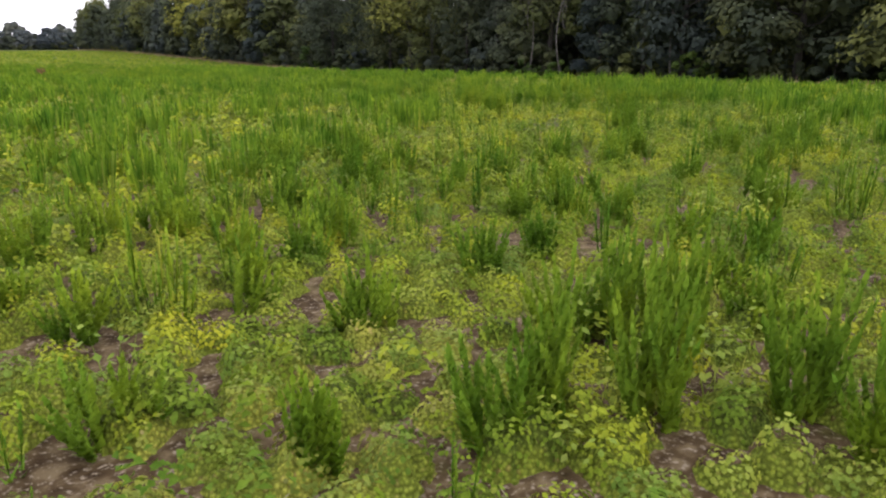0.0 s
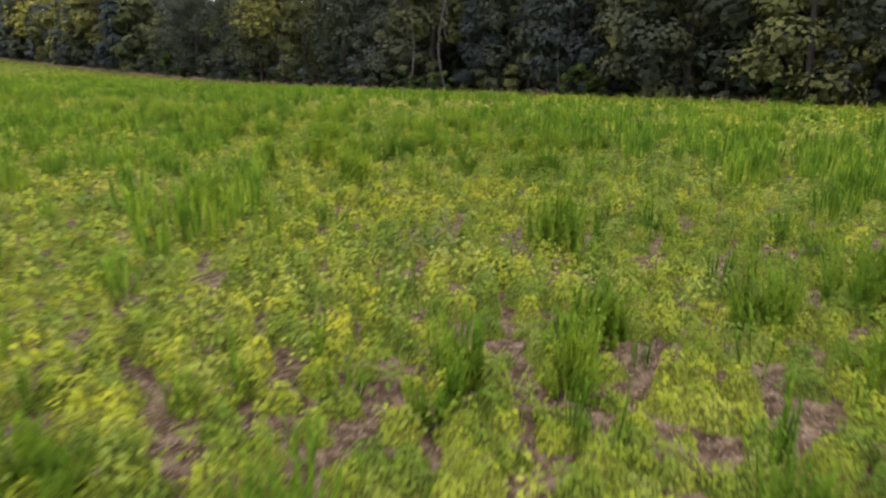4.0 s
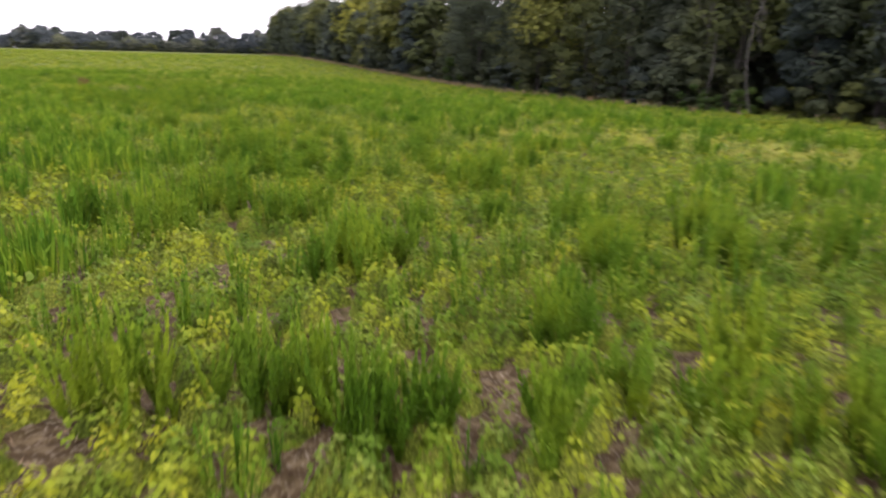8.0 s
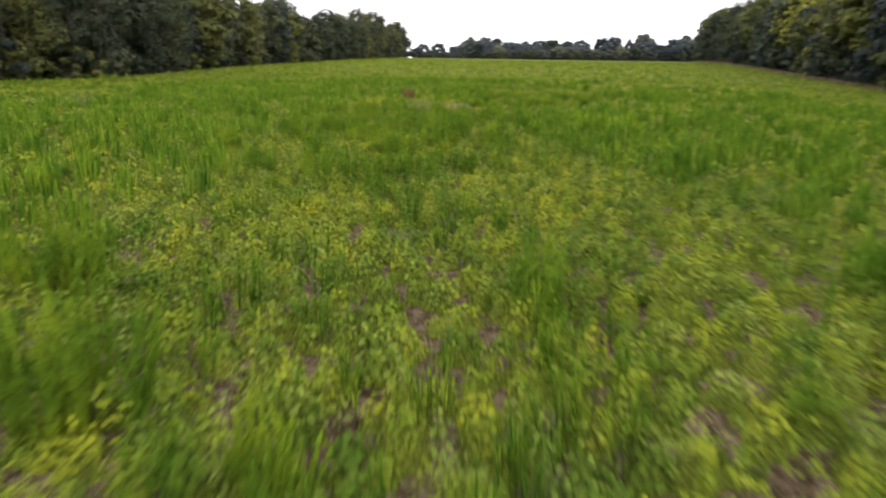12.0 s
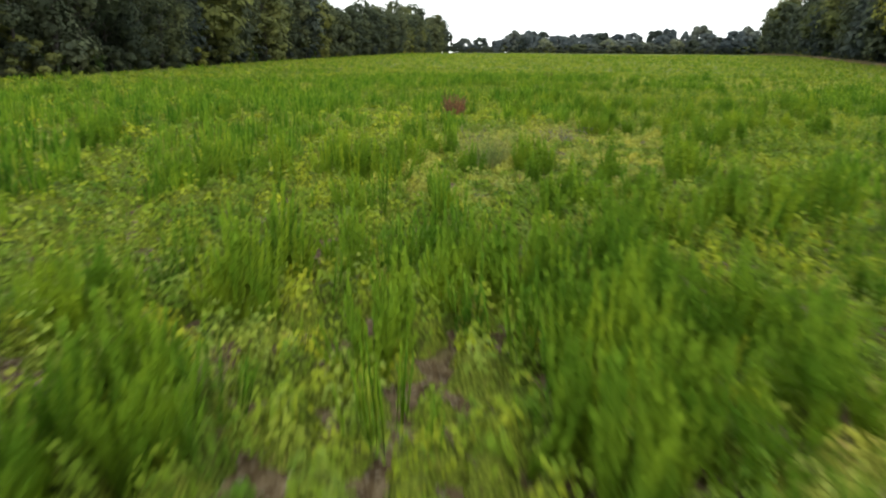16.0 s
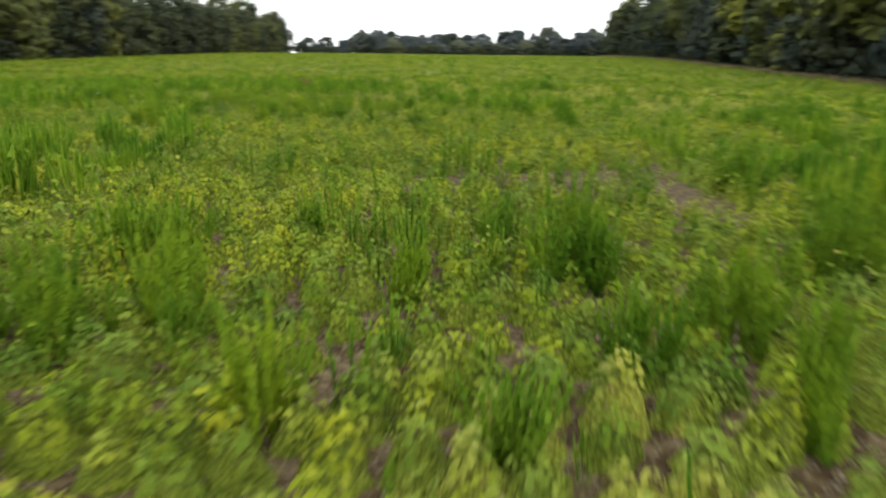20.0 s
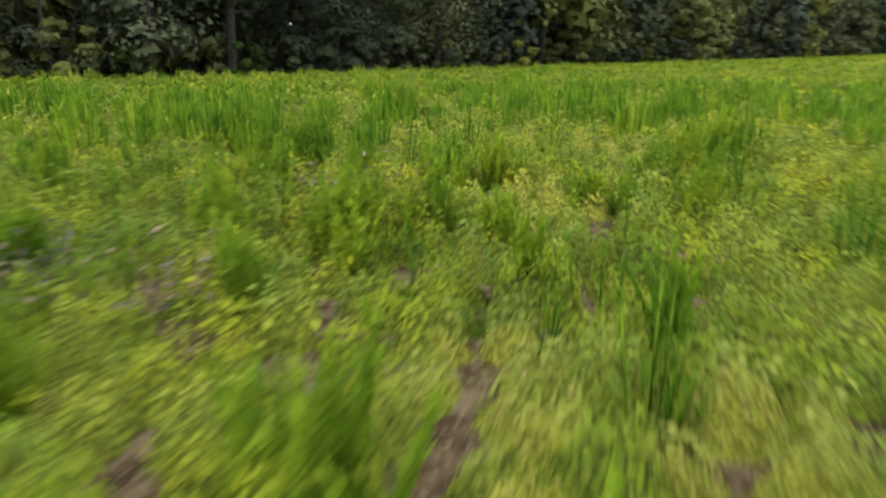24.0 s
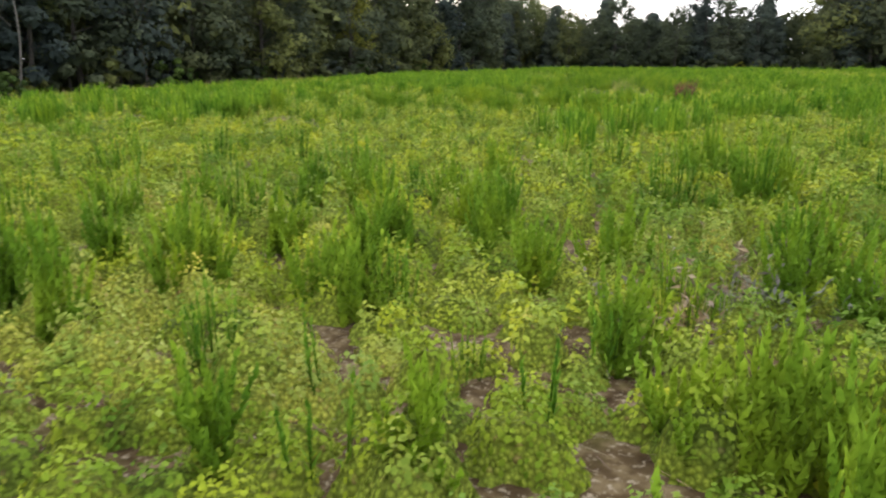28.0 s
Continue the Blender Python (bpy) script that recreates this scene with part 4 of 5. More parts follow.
def clump_at(k, px, py, turn, g, label, radius=0.17):
    """A clump of upright shoots, each a part of its own."""
    r = np.random.default_rng(k + 900)
    ob = new("horseweed_clump")
    for j in range(min(21, 7 + int(120 * radius * radius) + k % 3)):
        a, q = r.random() * 6.283, math.sqrt(r.random())
        tall = 1.12 - 0.4 * q * q + r.normal(0, 0.1)
        shoot = part("shoot", SHOOTS[(k + j) % 6], ob)
        shoot.matrix_basis = Matrix.LocRotScale((math.cos(a) * q * radius * 1.1, math.sin(a) * q * radius * 1.1, 0), Euler((-math.sin(a) * q * 0.3, math.cos(a) * q * 0.3, r.random() * 6.28)), (1, 1, tall))
    ob.matrix_basis = Matrix.LocRotScale((px, py, float(height(px, py)) - 0.01), Euler((0, 0, turn)), (1, 1, g))
    return tagged(ob, label, "weed", "horseweed clumps in the field")


TALL_LABEL = "tall clump of bright green horseweed shoots in the soil"
for k, (px, py, radius) in enumerate(TALL):
    clump_at(k, px, py, k * 1.9, (0.42 + 1.45 * radius + 0.05 * (k % 4)) * (1.6 if py < 5 and 4.5 < px < 6 else 0.97 if py < 12 else 1.15), TALL_LABEL, radius)
x, y, u, r1 = sown(int(AREA * 3.2), BOX, 21)
d, ta, b = to_track(x, y), tallness(x, y), bareness(x, y)
ta = ta * (1 - 0.75 * np.clip(1.4 * near_any(x, y, BARE, 1.4), 0, 1))
low = 1 - 0.9 * np.clip(2 * near_any(x, y, YELLOW, 1.0), 0, 1)
size = (0.42 + 0.7 * r1.random(len(x))) * (0.75 + 0.35 * ta)
near = np.nonzero((d < 4.2) & (u < np.where((y > 20) & (y < 64), 0.03 + 0.34 * ta, 0.02 + 0.2 * ta)))[0]
lone = (d < 4.5) & (near_any(x, y, STRAW_PATCH, 1.0) < 0.1) & (u > 0.75) & (u < 0.75 + 0.25 * (0.35 + 0.65 * ta) * (1 - b))
stuff("horseweed", scatter(SINGLES, x[lone], y[lone], size[lone] * 1.1, 24, 0.01), M_HORSE, "single green horseweed shoots between the clumps", "weeds")
stuff("horseweed", scatter(CLUMPS, x[near], y[near], size[near], 22, 0.01), M_HORSE, "bright green upright horseweed clumps all over the field", "weeds")
off = (d >= 4.2) & (d < 18) & (u < (0.06 + ta * np.interp(d, [6, 12], [0.62, 0.42])) * low)
stuff("horseweed", scatter(CLUMPS_OFF, x[off], y[off], size[off], 23, 0.01), M_HORSE, "upright green horseweed beside the flight line", "weeds")

# Round-leaved weeds.
BROADS = [broadleaf(0.34 + 0.06 * (k % 3), 10, 0.058, 100 + k) for k in range(6)]
ROUND_LEAF = mesh_of("leaf", np.array([(-0.012, 0, 0), (0.034, 0.006, 0), (0.027, 0.04, 0.008), (0, 0.075, -0.012), (-0.027, 0.04, 0.008), (-0.034, 0.006, 0)]), np.array([[0, 1, 2], [0, 2, 3], [0, 3, 4], [0, 4, 5]]), M_BROAD)
STALK = mesh_of("stem", *limb_of(0.34), M_BROAD)


def weed_at(k, px, py, turn, g):
    """A round-leaved weed: one stalk and its drooping leaves."""
    r = np.random.default_rng(k + 4000)
    ob = new("broadleaf_weed")
    part("stem", STALK, ob)
    for j in range(14):
        t = 0.25 + 0.75 * (j + 1) / 14
        az = j * 2.4
        leaf = part("leaf", ROUND_LEAF, ob)
        reach, f = 0.02 + 0.07 * (1 - t), 1.25 - 0.5 * t
        leaf.matrix_basis = Matrix.LocRotScale((math.cos(az) * reach, math.sin(az) * reach, 0.33 * t), Euler((-0.75 + 0.5 * t + r.normal(0, 0.25), r.normal(0, 0.3), az - 1.571)), (f * 0.66, f * 0.66, f * 0.66))
    ob.matrix_basis = Matrix.LocRotScale((px, py, float(height(px, py))), Euler((0, 0, turn)), (g, g, g))
    return tagged(ob, "pale green weed with round drooping leaves", "weed", "broad-leaved weeds in the field")


x, y, u, r2 = sown(int(AREA * 4.0), BOX, 31)
d, b = to_track(x, y), bareness(x, y)
pat = vnoise(x, y, 1.9, 0)
size = 0.6 + 0.6 * r2.random(len(x))
near = np.nonzero((d < 5.5) & (u < (0.12 + 0.75 * ease((pat - 0.33) / 0.3)) * np.interp(y, [8, 14, 58, 62, 94, 99], [0.4, 1.15, 1.15, 0.6, 0.6, 0.25]) * (near_any(x, y, STRAW_PATCH, 1.0) < 0.1) * (near_any(x, y, BARE, 1.3) < 0.2)))[0]
for k in near[:90]:
    weed_at(int(k), x[k], y[k], u[k] * 30, size[k])
near = near[90:]
stuff("broadleaf_weeds", scatter(BROADS, x[near], y[near], size[near], 32), M_BROAD, "pale green broad-leaved weeds among the groundcover", "weeds")

# Knee-high leafy bushes, light and dark green, between the tufts.
BUSHES = [mound(0.15 + 0.04 * (k % 3), 0.36, 56, 0.054, 180 + k) for k in range(5)]
BUSHES_OFF = [mound(0.24 + 0.05 * (k % 3), 0.42, 20, 0.11, 190 + k) for k in range(5)]
x, y, u, r5 = sown(int(AREA * 4.0), BOX, 35)
d, b = to_track(x, y), bareness(x, y)
ok = (u < (0.2 + 0.6 * vnoise(x, y, 3.2, 5)) * np.where(d < 5.5, 1.0, 0.5) * np.interp(y, [8, 13, 93, 98], [0.35, 1.0, 1.0, 0.45]) * (1 - 0.9 * np.clip(2 * near_any(x, y, YELLOW_OUT + STRAW_PATCH, 1.0), 0, 1))) & (b < 0.5) & (d < 16)
x, y, d, u = x[ok], y[ok], d[ok], u[ok]
size = 0.6 + 0.6 * r5.random(len(x))
dark = vnoise(x, y, 2.4, 1) + 0.25 * r5.normal(size=len(x)) > np.interp(y, [62, 72], [0.52, 0.72])
for who, mat, tone in ((~dark, M_MOUND, "light"), (dark, M_DEEP, "dark")):
    near = who & (d < 5.5)
    stuff("leafy_weeds", scatter(BUSHES, x[near], y[near], size[near], 36), mat, f"{tone} green knee-high leafy weeds along the flight line", "weeds")
    near = who & (d >= 5.5)
    stuff("leafy_weeds", scatter(BUSHES_OFF, x[near], y[near], size[near], 37), mat, f"{tone} green knee-high leafy weeds further out", "weeds")

# Straw and stubble on the soil.
STRAWS = [straw(120 + k) for k in range(5)]
x, y, u, r3 = sown(int(AREA * 2.5), BOX, 41)
who = (to_track(x, y) < 6) & (u < 0.15 + 0.8 * bareness(x, y))
stuff("straw_litter", scatter(STRAWS, x[who], y[who], 0.8 + 0.5 * r3.random(who.sum()), 42), M_STRAW, "tan dry straw litter lying on bare soil", "litter")

# Dead grey weeds here and there.
DEAD = [dry_tuft(26, 0.28, 0.4, 130 + k) for k in range(4)]
DEAD_MESHES = [mesh_of("dead_weed", v, f, M_GREY) for v, f in DEAD]
DEAD_AT = [(14.65, 71.0), (14.2, 71.3), (15.0, 70.7), (12.72, 69.66), (13.4, 13.7), (13.0, 13.4), (10.1, 98.7), (9.7, 98.5), (10.4, 98.9), (8.3, 100.8), (8.5, 101.1), (12.9, 104.3), (13.2, 104.1)]
for k, (px, py) in enumerate(DEAD_AT):
    ob = new("dead_weed", DEAD_MESHES[k % 4])
    ob.matrix_world = Matrix.LocRotScale((px, py, float(height(px, py)) - 0.01), Euler((0, 0, k * 2.0)), (1.6, 1.6, 1.25))
    tagged(ob, "dry grey-tan dead weed standing among green plants", "dead weed", "dead weeds in the field")

# Rust-brown docks.
RUST = [dry_tuft(240, 0.42, 0.80, 140, 0.03), dry_tuft(200, 0.38, 0.70, 141, 0.03)]
RUST_MESHES = [mesh_of("rusty_dock", v, f, M_RUST) for v, f in RUST]
for k, (px, py, g) in enumerate([(10.6, 75.9, 1.0), (9.0, 112.1, 1.0)]):
    ob = new("rusty_dock", RUST_MESHES[k % 2])
    ob.matrix_world = Matrix.LocRotScale((px, py, float(height(px, py)) - 0.02), Euler((0, 0, k * 1.7)), (g * 0.8, g * 0.8, g * 1.25))
    tagged(ob, "rust-brown dried dock plant with dense seed heads", "dead weed", "rusty docks in the field")

# Two large feathery weeds, pale grey-green.
for k, (px, py, g) in enumerate([(13.66, 66.63, 1.0), (-0.8, 62.5, 1.3)]):
    ob = new("feathery_weed", mesh_of("feathery_weed", *dry_tuft(260, 0.5, 0.85, 145 + k, 0.012), M_FEATHER))
    ob.matrix_world = Matrix.LocRotScale((px, py, float(height(px, py)) - 0.02), Euler((0, 0, k * 2.1)), (g, g, g))
    tagged(ob, "large pale grey-green feathery weed among the horseweed", "weed")

# The wide field out to the woods.
WIDE = (-95, 72, -66, 330)
x, y, u, r4 = sown(46000, WIDE, 51)
d = to_track(x, y)
ok = in_field(x, y) & (d > 16)
x, y, u, d = x[ok], y[ok], u[ok], d[ok]
ta, yl = tallness(x, y), yellowness(x, y)
thin = np.where(d < 45, 1.0, 0.62)
who = u < (0.1 + 0.85 * ta) * 0.6 * thin * (1 - 0.9 * np.clip(2 * near_any(x, y, YELLOW_OUT, 1.0), 0, 1))
size = (0.6 + 0.5 * r4.random(len(x)))
# part of the far tufts takes a paler leaf colour, standing for lit tops
lit = who & (0.55 * vnoise(x, y, 4.0, 2) + 0.45 * r4.random(len(x)) > 0.5)
stuff("horseweed", scatter(CLUMPS_FAR, x[who & ~lit], y[who & ~lit], size[who & ~lit], 52, 0.02), M_HORSE, "distant green horseweed covering the wide field", "weeds")
stuff("lit_horseweed", scatter(CLUMPS_FAR, x[lit], y[lit], size[lit], 57, 0.02), M_BROAD, "distant horseweed in paler green for its lit tops", "weeds")
who = ~who & (u < 0.97)
isy = r4.random(len(x)) < np.clip(1.8 * near_any(x, y, YELLOW, 1.4), 0, 1) + 0.12 * yl
stuff("groundcover", scatter(CUSHIONS_FAR, x[who & ~isy], y[who & ~isy], size[who & ~isy], 53), M_MOUND, "distant light green groundcover in the wide field", "groundcover")
stuff("yellow_groundcover", scatter(CUSHIONS_FAR, x[who & isy], y[who & isy], size[who & isy], 54), M_YELLOW, "distant yellowing groundcover patches in the field", "groundcover")


x, y, u, r6 = sown(60000, (-34, 62, -36, 150), 55)
d = to_track(x, y)
ok = in_field(x, y) & (d > 15) & (u < np.interp(d, [15, 40], [1.0, 0.15]))
x, y = x[ok], y[ok]
yl = 0.45 * yellowness(x, y) + np.clip(near_any(x, y, YELLOW_OUT, 1.3), 0, 1) + 0.1 * r6.normal(size=len(x))
for who, mat, name, tone in ((yl < 0.1, M_DEEP, "dark_groundcover", "deep green"), ((yl >= 0.1) & (yl < 0.5), M_MOUND, "groundcover", "light green"), (yl >= 0.5, M_GOLD, "straw_groundcover", "straw-yellow")):
    stuff(name, scatter(CUSHIONS_FAR, x[who], y[who], 0.55 + 0.4 * r6.random(who.sum()), 56), mat, f"{tone} low plants in the middle of the field", "groundcover")


# ---- trees ----
def limb(a, b, ra, rb, sides=6, bend=None, steps=4):
    """A tapered, slightly bent branch."""
    a, b = np.asarray(a, float), np.asarray(b, float)
    bend = np.zeros(3) if bend is None else np.asarray(bend, float)
    d = unit(b - a)
    p = unit(np.cross(d, (0.3, 0.9, 0.1)))
    q = np.cross(d, p)
    ang = np.arange(sides) * 2 * np.pi / sides
    rings = []
    for k in range(steps + 1):
        t = k / steps
        c = a + (b - a) * t + bend * math.sin(math.pi * t)
        rad = ra + (rb - ra) * t
        rings.append(c + rad * (np.cos(ang)[:, None] * p + np.sin(ang)[:, None] * q))
    v = np.concatenate(rings)
    f = []
    for k in range(steps):
        for s in range(sides):
            i, j = k * sides + s, k * sides + (s + 1) % sides
            f += [(i, j, j + sides), (i, j + sides, i + sides)]
    return v, np.array(f)


def tree_parts(tall, spread, low, lobes, per, leaf, seed, narrow=False):
    """Trunk with limbs, and a crown of leafy lobes round the limb ends."""
    r = np.random.default_rng(seed)
    wood = [limb((0, 0, -0.4), (r.normal(0, 0.4), r.normal(0, 0.4), tall * 0.8), 0.018 * tall, 0.003 * tall, 7, (r.normal(0, 0.3), r.normal(0, 0.3), 0), 6)]
    leaves = []
    for k in range(lobes):
        t = low + (1 - low) * (k + 0.5 * r.random()) / lobes
        shape = (1.02 - t) ** 0.8 * 1.1 if narrow else math.sqrt(max(0.05, 1 - (2 * (t - low) / (1 - low) - 0.85) ** 2 * 0.75))
        az = k * 2.4 + r.normal(0, 0.4)
        d = spread * shape * (0.6 + 0.38 * math.sqrt(r.random()))
        c = np.array([math.cos(az) * d, math.sin(az) * d, tall * t * 0.94])
        rad = (0.10 if narrow else 0.14) * tall * (0.75 + 0.5 * r.random())
        if k % 2 == 0:
            wood.append(limb((0, 0, max(0.5, c[2] * 0.72)), c, 0.006 * tall, 0.0015 * tall, 4, (0, 0, -0.03 * tall), 2))
        n = unit(r.normal(size=(per, 3)))
        n[:, 2] = np.where(n[:, 2] < -0.25, -n[:, 2], n[:, 2])
        depth = 0.8 + 0.28 * r.random((per, 1)) ** 2
        at = c + n * rad * depth * (1.1, 1.1, 0.82)
        m = max(6, per // 4)
        inner = unit(r.normal(size=(m, 3)))
        leaves.append(leaf_tris(c + inner * rad * 0.6 * r.random((m, 1)), inner + (0, 0, 0.4), leaf * 2.0, r))
        leaves.append(leaf_tris(at, n + r.normal(0, 0.16, (per, 3)) + (0, 0, 0.2), leaf, r))
    return join(wood), join(leaves)


KINDS, KINDS_BACK = [], []
for k, (tall, spread, low, lobes, narrow, mat) in enumerate([(18, 4.6, 0.12, 22, False, M_FOREST), (20, 4.2, 0.2, 22, False, M_FOREST), (16, 4.8, 0.06, 20, False, M_OLIVE), (19, 3.8, 0.1, 22, False, M_BLUISH), (15, 4.4, 0.04, 18, False, M_FOREST), (17, 3.2, 0.1, 22, True, M_BLUISH), (21, 5.0, 0.3, 22, False, M_OLIVE)]):
    wood, leaves = tree_parts(tall, spread, low, lobes, 200, 0.33, 200 + k, narrow)
    KINDS.append((mesh_of("trunk", *wood, M_BARK), mesh_of("crown", *leaves, mat)))
    wood, leaves = tree_parts(tall, spread, low, lobes, 50, 0.85, 220 + k, narrow)
    KINDS_BACK.append((mesh_of("trunk", *wood, M_BARK), mesh_of("crown", *leaves, mat)))
SHRUBS = []
for k, mat in enumerate([M_FOREST, M_SHRUB, M_BLUISH, M_OLIVE]):
    wood, leaves = tree_parts(3.4, 1.7, 0.06, 9, 46, 0.34, 230 + k)
    SHRUBS.append((mesh_of("trunk", *wood, M_BARK), mesh_of("foliage", *leaves, mat)))


def plant_tree(pair, names, px, py, turn, wide, tall, title, label, category, group):
    ob = new(title)
    part(names[0], pair[0], ob)
    part(names[1], pair[1], ob)
    ob.matrix_world = Matrix.LocRotScale((px, py, float(height(px, py)) - 0.1), Euler((0, 0, turn)), (wide, wide, tall))
    return tagged(ob, label, category, group)


def along(line, step):
    """Points at even steps along an edge, with the way out of the field."""
    pts = np.array(line, float)
    seg = np.hypot(*np.diff(pts, axis=0).T)
    s = np.concatenate([[0], np.cumsum(seg)])
    at = np.arange(step * 0.5, s[-1], step)
    x, y = np.interp(at, s, pts[:, 0]), np.interp(at, s, pts[:, 1])
    k = np.clip(np.searchsorted(s, at) - 1, 0, len(seg) - 1)
    d = np.diff(pts, axis=0)[k] / seg[k][:, None]
    return x, y, d


TREE_LABELS = ["dense dark green deciduous tree at the field edge", "tall dark green tree in the wood", "olive green broad tree at the wood edge", "bluish green tree in the dark wood", "low-branched dark green tree on the field edge", "narrow bluish cedar standing in the wood", "tall yellowish green tree above the wood"]
SHRUB_LABELS = ["dark green shrub at the foot of the wood", "light green shrub on the wood edge", "bluish green shrub under the trees", "olive green shrub at the field edge"]


def wood_edge(line, side, step, seed, group, tall=1.0, mix=(0, 1, 2, 3, 4, 5, 6)):
    """Rows of trees along an edge of the field: side is +1 where the wood lies to the left of the line's way."""
    r = np.random.default_rng(seed)
    for row, (back, gap) in enumerate(((2.5, step), (8.0, step * 2.1))):
        x, y, d = along(line, gap)
        for k in range(len(x)):
            ox, oy = -d[k][1] * side, d[k][0] * side
            push = back + r.normal(0, 0.9)
            px, py = x[k] + ox * push + d[k][0] * r.normal(0, 1), y[k] + oy * push + d[k][1] * r.normal(0, 1)
            kind = mix[int(r.integers(0, len(mix)))]
            g = tall * (0.66 + 0.5 * r.random()) * (1.0 if row == 0 else 1.12)
            plant_tree((KINDS if row == 0 and y[k] < 140 else KINDS_BACK)[kind], ("trunk", "crown"), px, py, r.random() * 6.28, g * (0.95 + 0.2 * r.random()), g, "tree", TREE_LABELS[kind], "tree", group)
    x, y, d = along(line, step * 0.62)
    for k in range(len(x)):
        ox, oy = -d[k][1] * side, d[k][0] * side
        push = 0.2 + r.random() * 1.6
        kind = int(r.choice([0, 0, 0, 1, 2, 2, 3]))
        g = 0.55 + 0.75 * r.random() if kind != 1 else 0.4 + 0.35 * r.random()
        plant_tree(SHRUBS[kind], ("trunk", "foliage"), x[k] + ox * push, y[k] + oy * push, r.random() * 6.28, g * 1.15, g, "shrub", SHRUB_LABELS[kind], "shrub", group.replace("trees", "shrubs"))
    # the depth of the wood: large sprays of leaves filling the gaps between the trunks
    x, y, d = along(line, 0.0045)
    n = len(x)
    push, slide = r.uniform(9, 19, n), r.normal(0, 3.0, n)
    px, py = x - d[:, 1] * side * push + d[:, 0] * slide, y + d[:, 0] * side * push + d[:, 1] * slide
    crest = tall * (8.0 + 8.5 * ease(0.6 * vnoise(px, py, 7.0, 2) + 0.4 * vnoise(px, py, 2.6, 4)))
    pz = height(px, py) + r.random(n) * crest
    nrm = np.stack([d[:, 1] * side, -d[:, 0] * side, np.full(n, 0.1)], -1) + r.normal(0, 0.5, (n, 3))
    stuff("thicket", leaf_tris(np.stack([px, py, pz], -1), nrm, 0.95, r), M_FOREST, "dark leafy depth of the wood behind its edge", "woodland")


wood_edge(EAST, -1, 6.4, 301, "trees of the east wood", 1.0)
wood_edge(WEST, 1, 6.6, 302, "trees of the west wood", 0.95, (0, 0, 2, 3, 4, 4, 1))
wood_edge(SOUTH_WEST, -1, 5.8, 305, "trees of the south wood", 1.15, (0, 3, 2, 3, 1, 6))
wood_edge(SOUTH, -1, 5.8, 303, "trees of the south wood", 0.86, (0, 3, 5, 3, 1, 5))
wood_edge(CORNER, 1, 6.0, 304, "trees of the corner wood", 0.7, (0, 2, 4, 2))

# The far row that closes the field to the north: place along it, height and width.
FAR_ROW = [(-89, 9, 7), (-80, 9.5, 7), (-71, 8, 6), (-59, 13, 8), (-50, 13.5, 8), (-43, 13, 7), (-34, 10.5, 8), (-25, 11, 7), (-16, 12, 8), (-8, 12, 8), (1, 11.5, 8), (9, 12, 9), (15, 7, 5), (22, 13.5, 8), (29, 14.5, 8), (38, 12.5, 4.5), (46, 16, 9.5), (56, 10, 7), (64, 13, 9), (71, 15, 9)]
FAR_KINDS = []
# three crowns in four carry the haze in their leaf colour
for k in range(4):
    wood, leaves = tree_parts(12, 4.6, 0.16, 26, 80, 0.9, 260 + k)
    FAR_KINDS.append((mesh_of("trunk", *wood, M_BARK), mesh_of("crown", *leaves, M_BLUISH if k == 1 else M_HAZED)))
rf = np.random.default_rng(77)
for k, (fx, tall, wide) in enumerate(FAR_ROW):
    plant_tree(FAR_KINDS[k % 4], ("trunk", "crown"), fx, 480 + (k % 3) * 5, k * 1.3, wide / 7.6, tall / 12.0, "tree", "small distant hazy grey-green tree on the horizon", "tree", "trees of the far row")
    for j in range(2 if fx > -62 else 1):
        g = tall * (0.45 + 0.3 * rf.random()) / 12
        plant_tree(FAR_KINDS[(k + j + 1) % 4], ("trunk", "crown"), fx - 3.4 + 6.8 * j, 476 + 3 * rf.random(), k + j, wide / 8.0, g, "tree", "low distant hazy grey-green tree on the horizon", "tree", "trees of the far row")
        plant_tree(SHRUBS[2 if j else 0], ("trunk", "foliage"), fx - 2.5 + 5 * j, 473, k + j, wide / 3.4, 0.7 + 0.25 * ((k + j) % 4), "shrub", "distant grey-green shrub below the far trees", "shrub", "shrubs of the far row")

fx = np.concatenate([rf.uniform(-62, 11, 2600), rf.uniform(11, 76, 2300), rf.uniform(-92, -64, 500)])
fy = rf.uniform(476, 486, len(fx))
top = np.where(fx < -63, 3.0, np.where(fx > 12, 0.45, 1.0) * 4.5 + np.where(fx > 12, 0.5, 1.0) * 6.5 * ease(0.7 * vnoise(fx, fy * 0, 9.0, 5) + 0.3 * vnoise(fx, fy * 0, 3.5, 1)))
fz = height(fx, fy) + rf.random(len(fx)) ** 1.5 * top
# undergrowth in the same leaf colour with painted haze
stuff("thicket", kites(np.stack([fx, fy, fz], -1), np.stack([rf.normal(0, 0.5, len(fx)), -np.ones(len(fx)), rf.normal(0.3, 0.5, len(fx))], -1), 1.2 + rf.random(len(fx)), 1.4, rf), M_HAZED, "haze-greyed leafy undergrowth below the far trees", "woodland")

# Dry margin of pale grass along the foot of the east wood.
mx, my, md = along([p for p in EAST if p[1] >= 20], 0.12)
rm = np.random.default_rng(71)
pick = rm.random(len(mx)) < np.interp(my, [20, 90, 130, 430], [0.05, 0.2, 0.95, 0.95])
mx, my = mx[pick] - rm.uniform(0.3, 3.2, pick.sum()), my[pick] + rm.normal(0, 0.5, pick.sum())
MARGIN = [dry_tuft(4, 0.3, 0.55, 150 + k, 0.09) for k in range(3)]
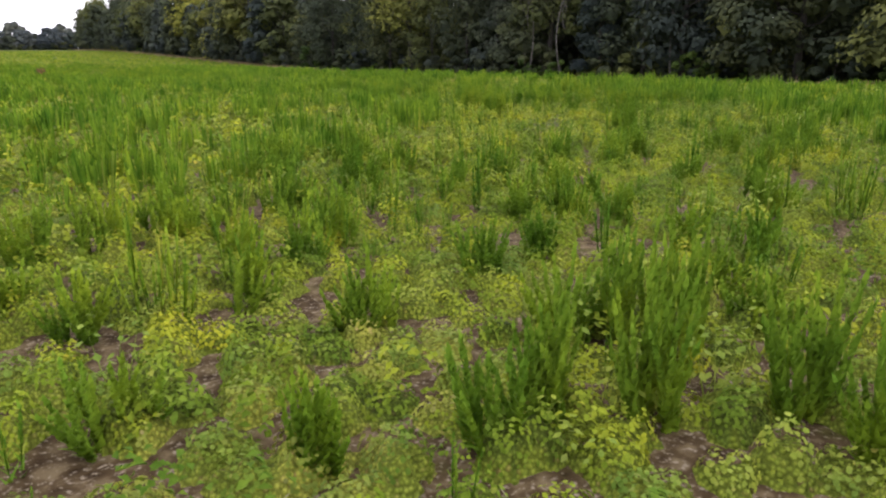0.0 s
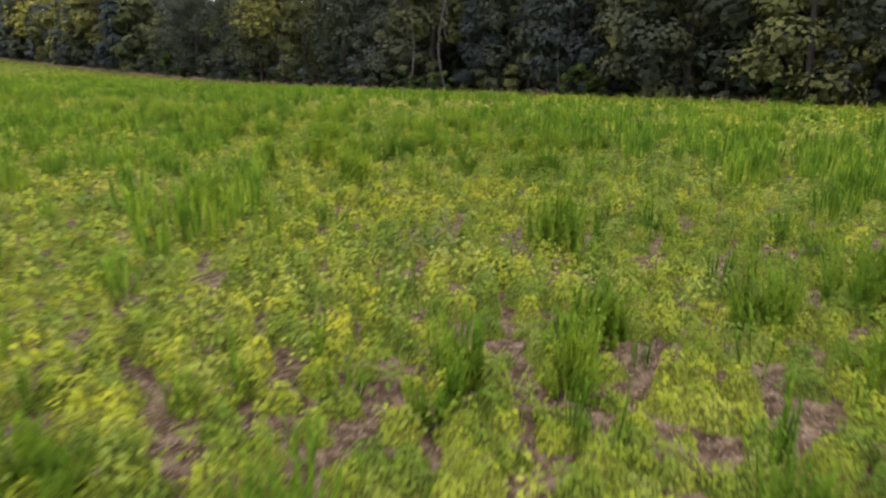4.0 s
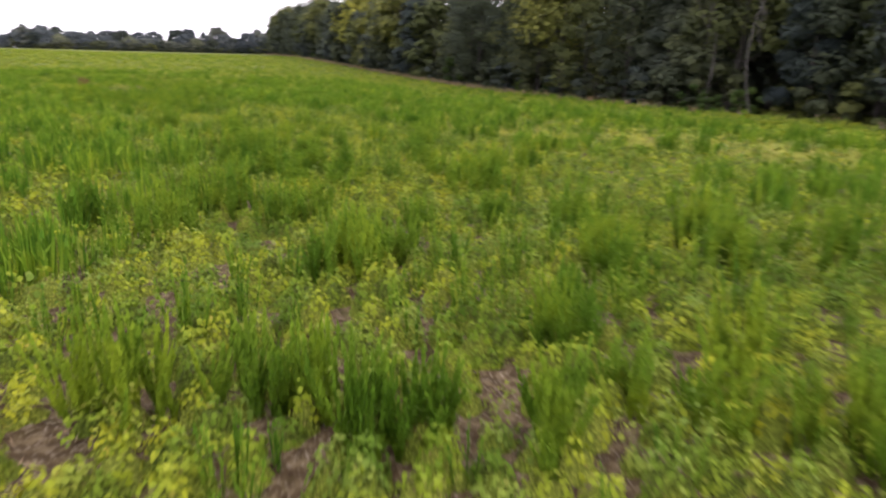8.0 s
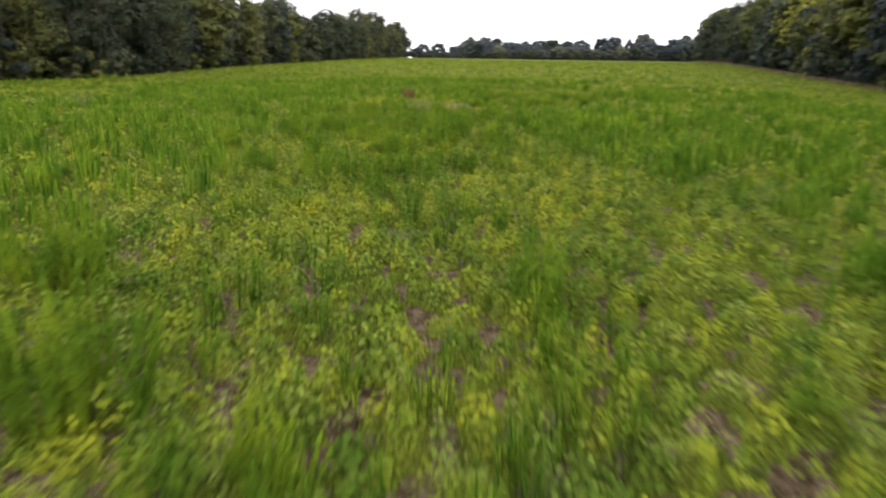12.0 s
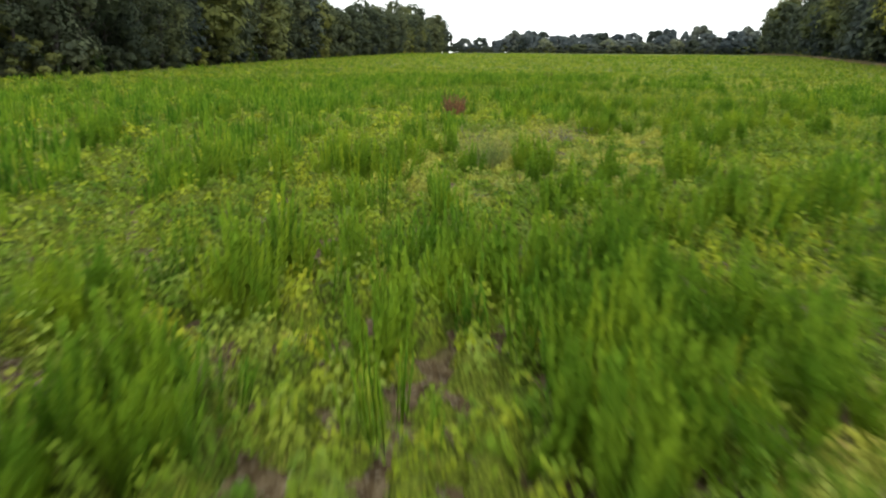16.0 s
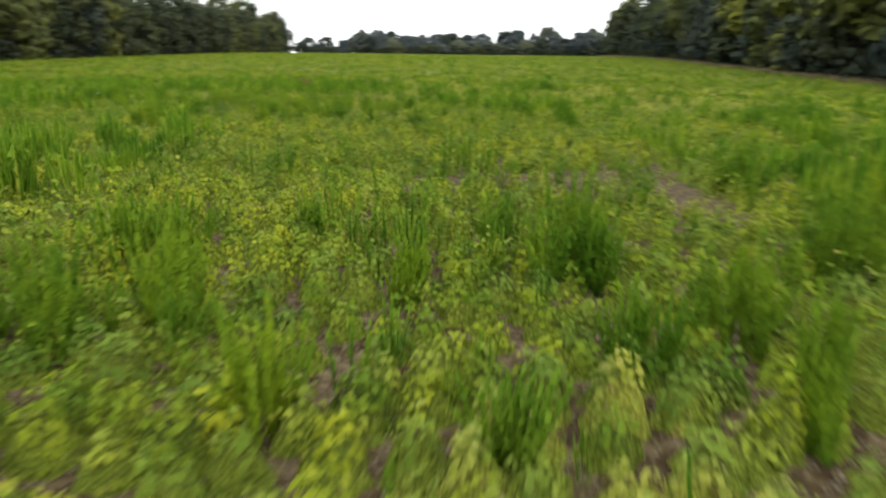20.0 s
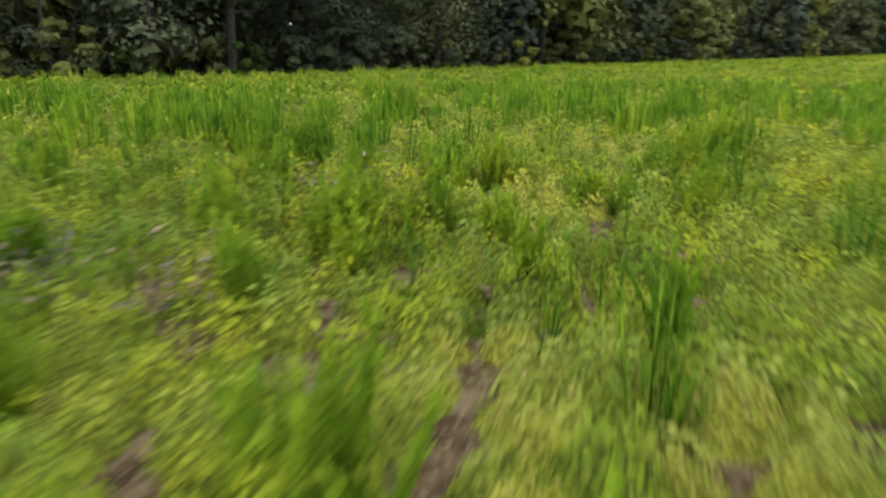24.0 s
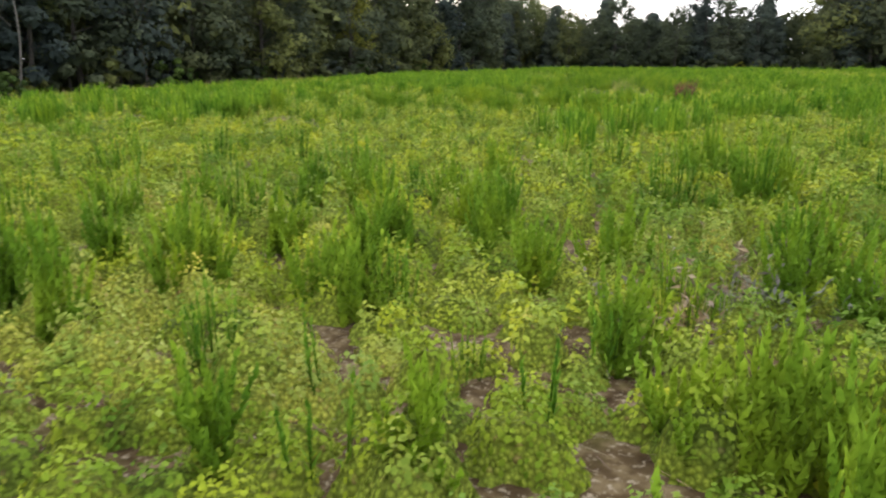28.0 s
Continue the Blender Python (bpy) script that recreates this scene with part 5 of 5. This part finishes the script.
stuff("dry_grass", scatter(MARGIN, mx, my, 0.8 + 0.6 * rm.random(len(mx)), 72), M_STRAW, "pale dry grass along the foot of the wood", "grass")

# Single light shrubs on the east edge.
for px, py, g in [(60.0, 66.5, 0.75), (58.5, 62.8, 0.55), (60.2, 43.5, 0.9), (60.0, 41.5, 0.6), (62.5, 128.0, 1.5)]:
    plant_tree(SHRUBS[1], ("trunk", "foliage"), px, py, px, g, g, "shrub", SHRUB_LABELS[1], "shrub", "shrubs of the east wood")


def dead_tree(px, py, tall, seed, fork):
    """A bleached bare tree: forked stems and thin twigs."""
    r = np.random.default_rng(seed)
    ob = new("dead_tree")
    ob.location = (px, py, float(height(px, py)) - 0.2)
    top = np.array([r.normal(0, 0.4), r.normal(0, 0.4), tall])
    part("trunk", mesh_of("trunk", *limb((0, 0, 0), top * (1, 1, 0.75), 0.085, 0.04, 7, (r.normal(0, 0.5), r.normal(0, 0.5), 0), 9), M_PALE_BARK), ob)
    for k in range(fork):
        t = 0.4 + 0.35 * k / fork
        a = np.array([top[0] * t, top[1] * t, tall * t])
        az = k * 2.1 + r.random()
        b = a + np.array([math.cos(az) * tall * 0.12, math.sin(az) * tall * 0.12, tall * (0.22 + 0.1 * r.random())])
        twigs = [limb(a, b, 0.04, 0.012, 5, r.normal(0, 0.25, 3), 5)]
        for j in range(4):
            c = a + (b - a) * (0.3 + 0.17 * j)
            twigs.append(limb(c, c + np.array([r.normal(0, 0.6), r.normal(0, 0.6), 0.9 + r.random()]), 0.025, 0.006, 4, r.normal(0, 0.1, 3), 3))
        part("branch", mesh_of("branch", *join(twigs), M_PALE_BARK), ob)
    return tagged(ob, "bleached bare dead tree with forked branches", "dead tree", "dead trees at the wood edge")


dead_tree(60.6, 66.0, 15, 401, 6)
dead_tree(60.8, 60.5, 14, 402, 2)
dead_tree(61.0, 46.0, 13.5, 403, 9)

# A white scrap lying among the leaves.
bm = bmesh.new()
bmesh.ops.create_grid(bm, x_segments=5, y_segments=4, size=0.07)
for v in bm.verts:
    v.co.x *= 1.5
    v.co.z = 0.05 * noise.noise(v.co * 9) + 0.01
bmesh.ops.solidify(bm, geom=bm.faces[:], thickness=0.004)
scrap = bpy.data.meshes.new("white_scrap")
bm.to_mesh(scrap)
bm.free()
M_WHITE, nt_w, b_w, _o = base_mat("white_scrap")
nt_w.links.new(ramp(nt_w, noise_tex(nt_w, 12, 3), [(0.3, (0.42, 0.43, 0.44)), (0.7, (0.6, 0.6, 0.6))]), b_w.inputs["Base Color"])
scrap.materials.append(M_WHITE)
ob = new("white_scrap", scrap)
ob.location = (4.2, 101.3, float(height(4.2, 101.3)) + 0.42)
tagged(ob, "crumpled white scrap caught on the groundcover", "scrap")
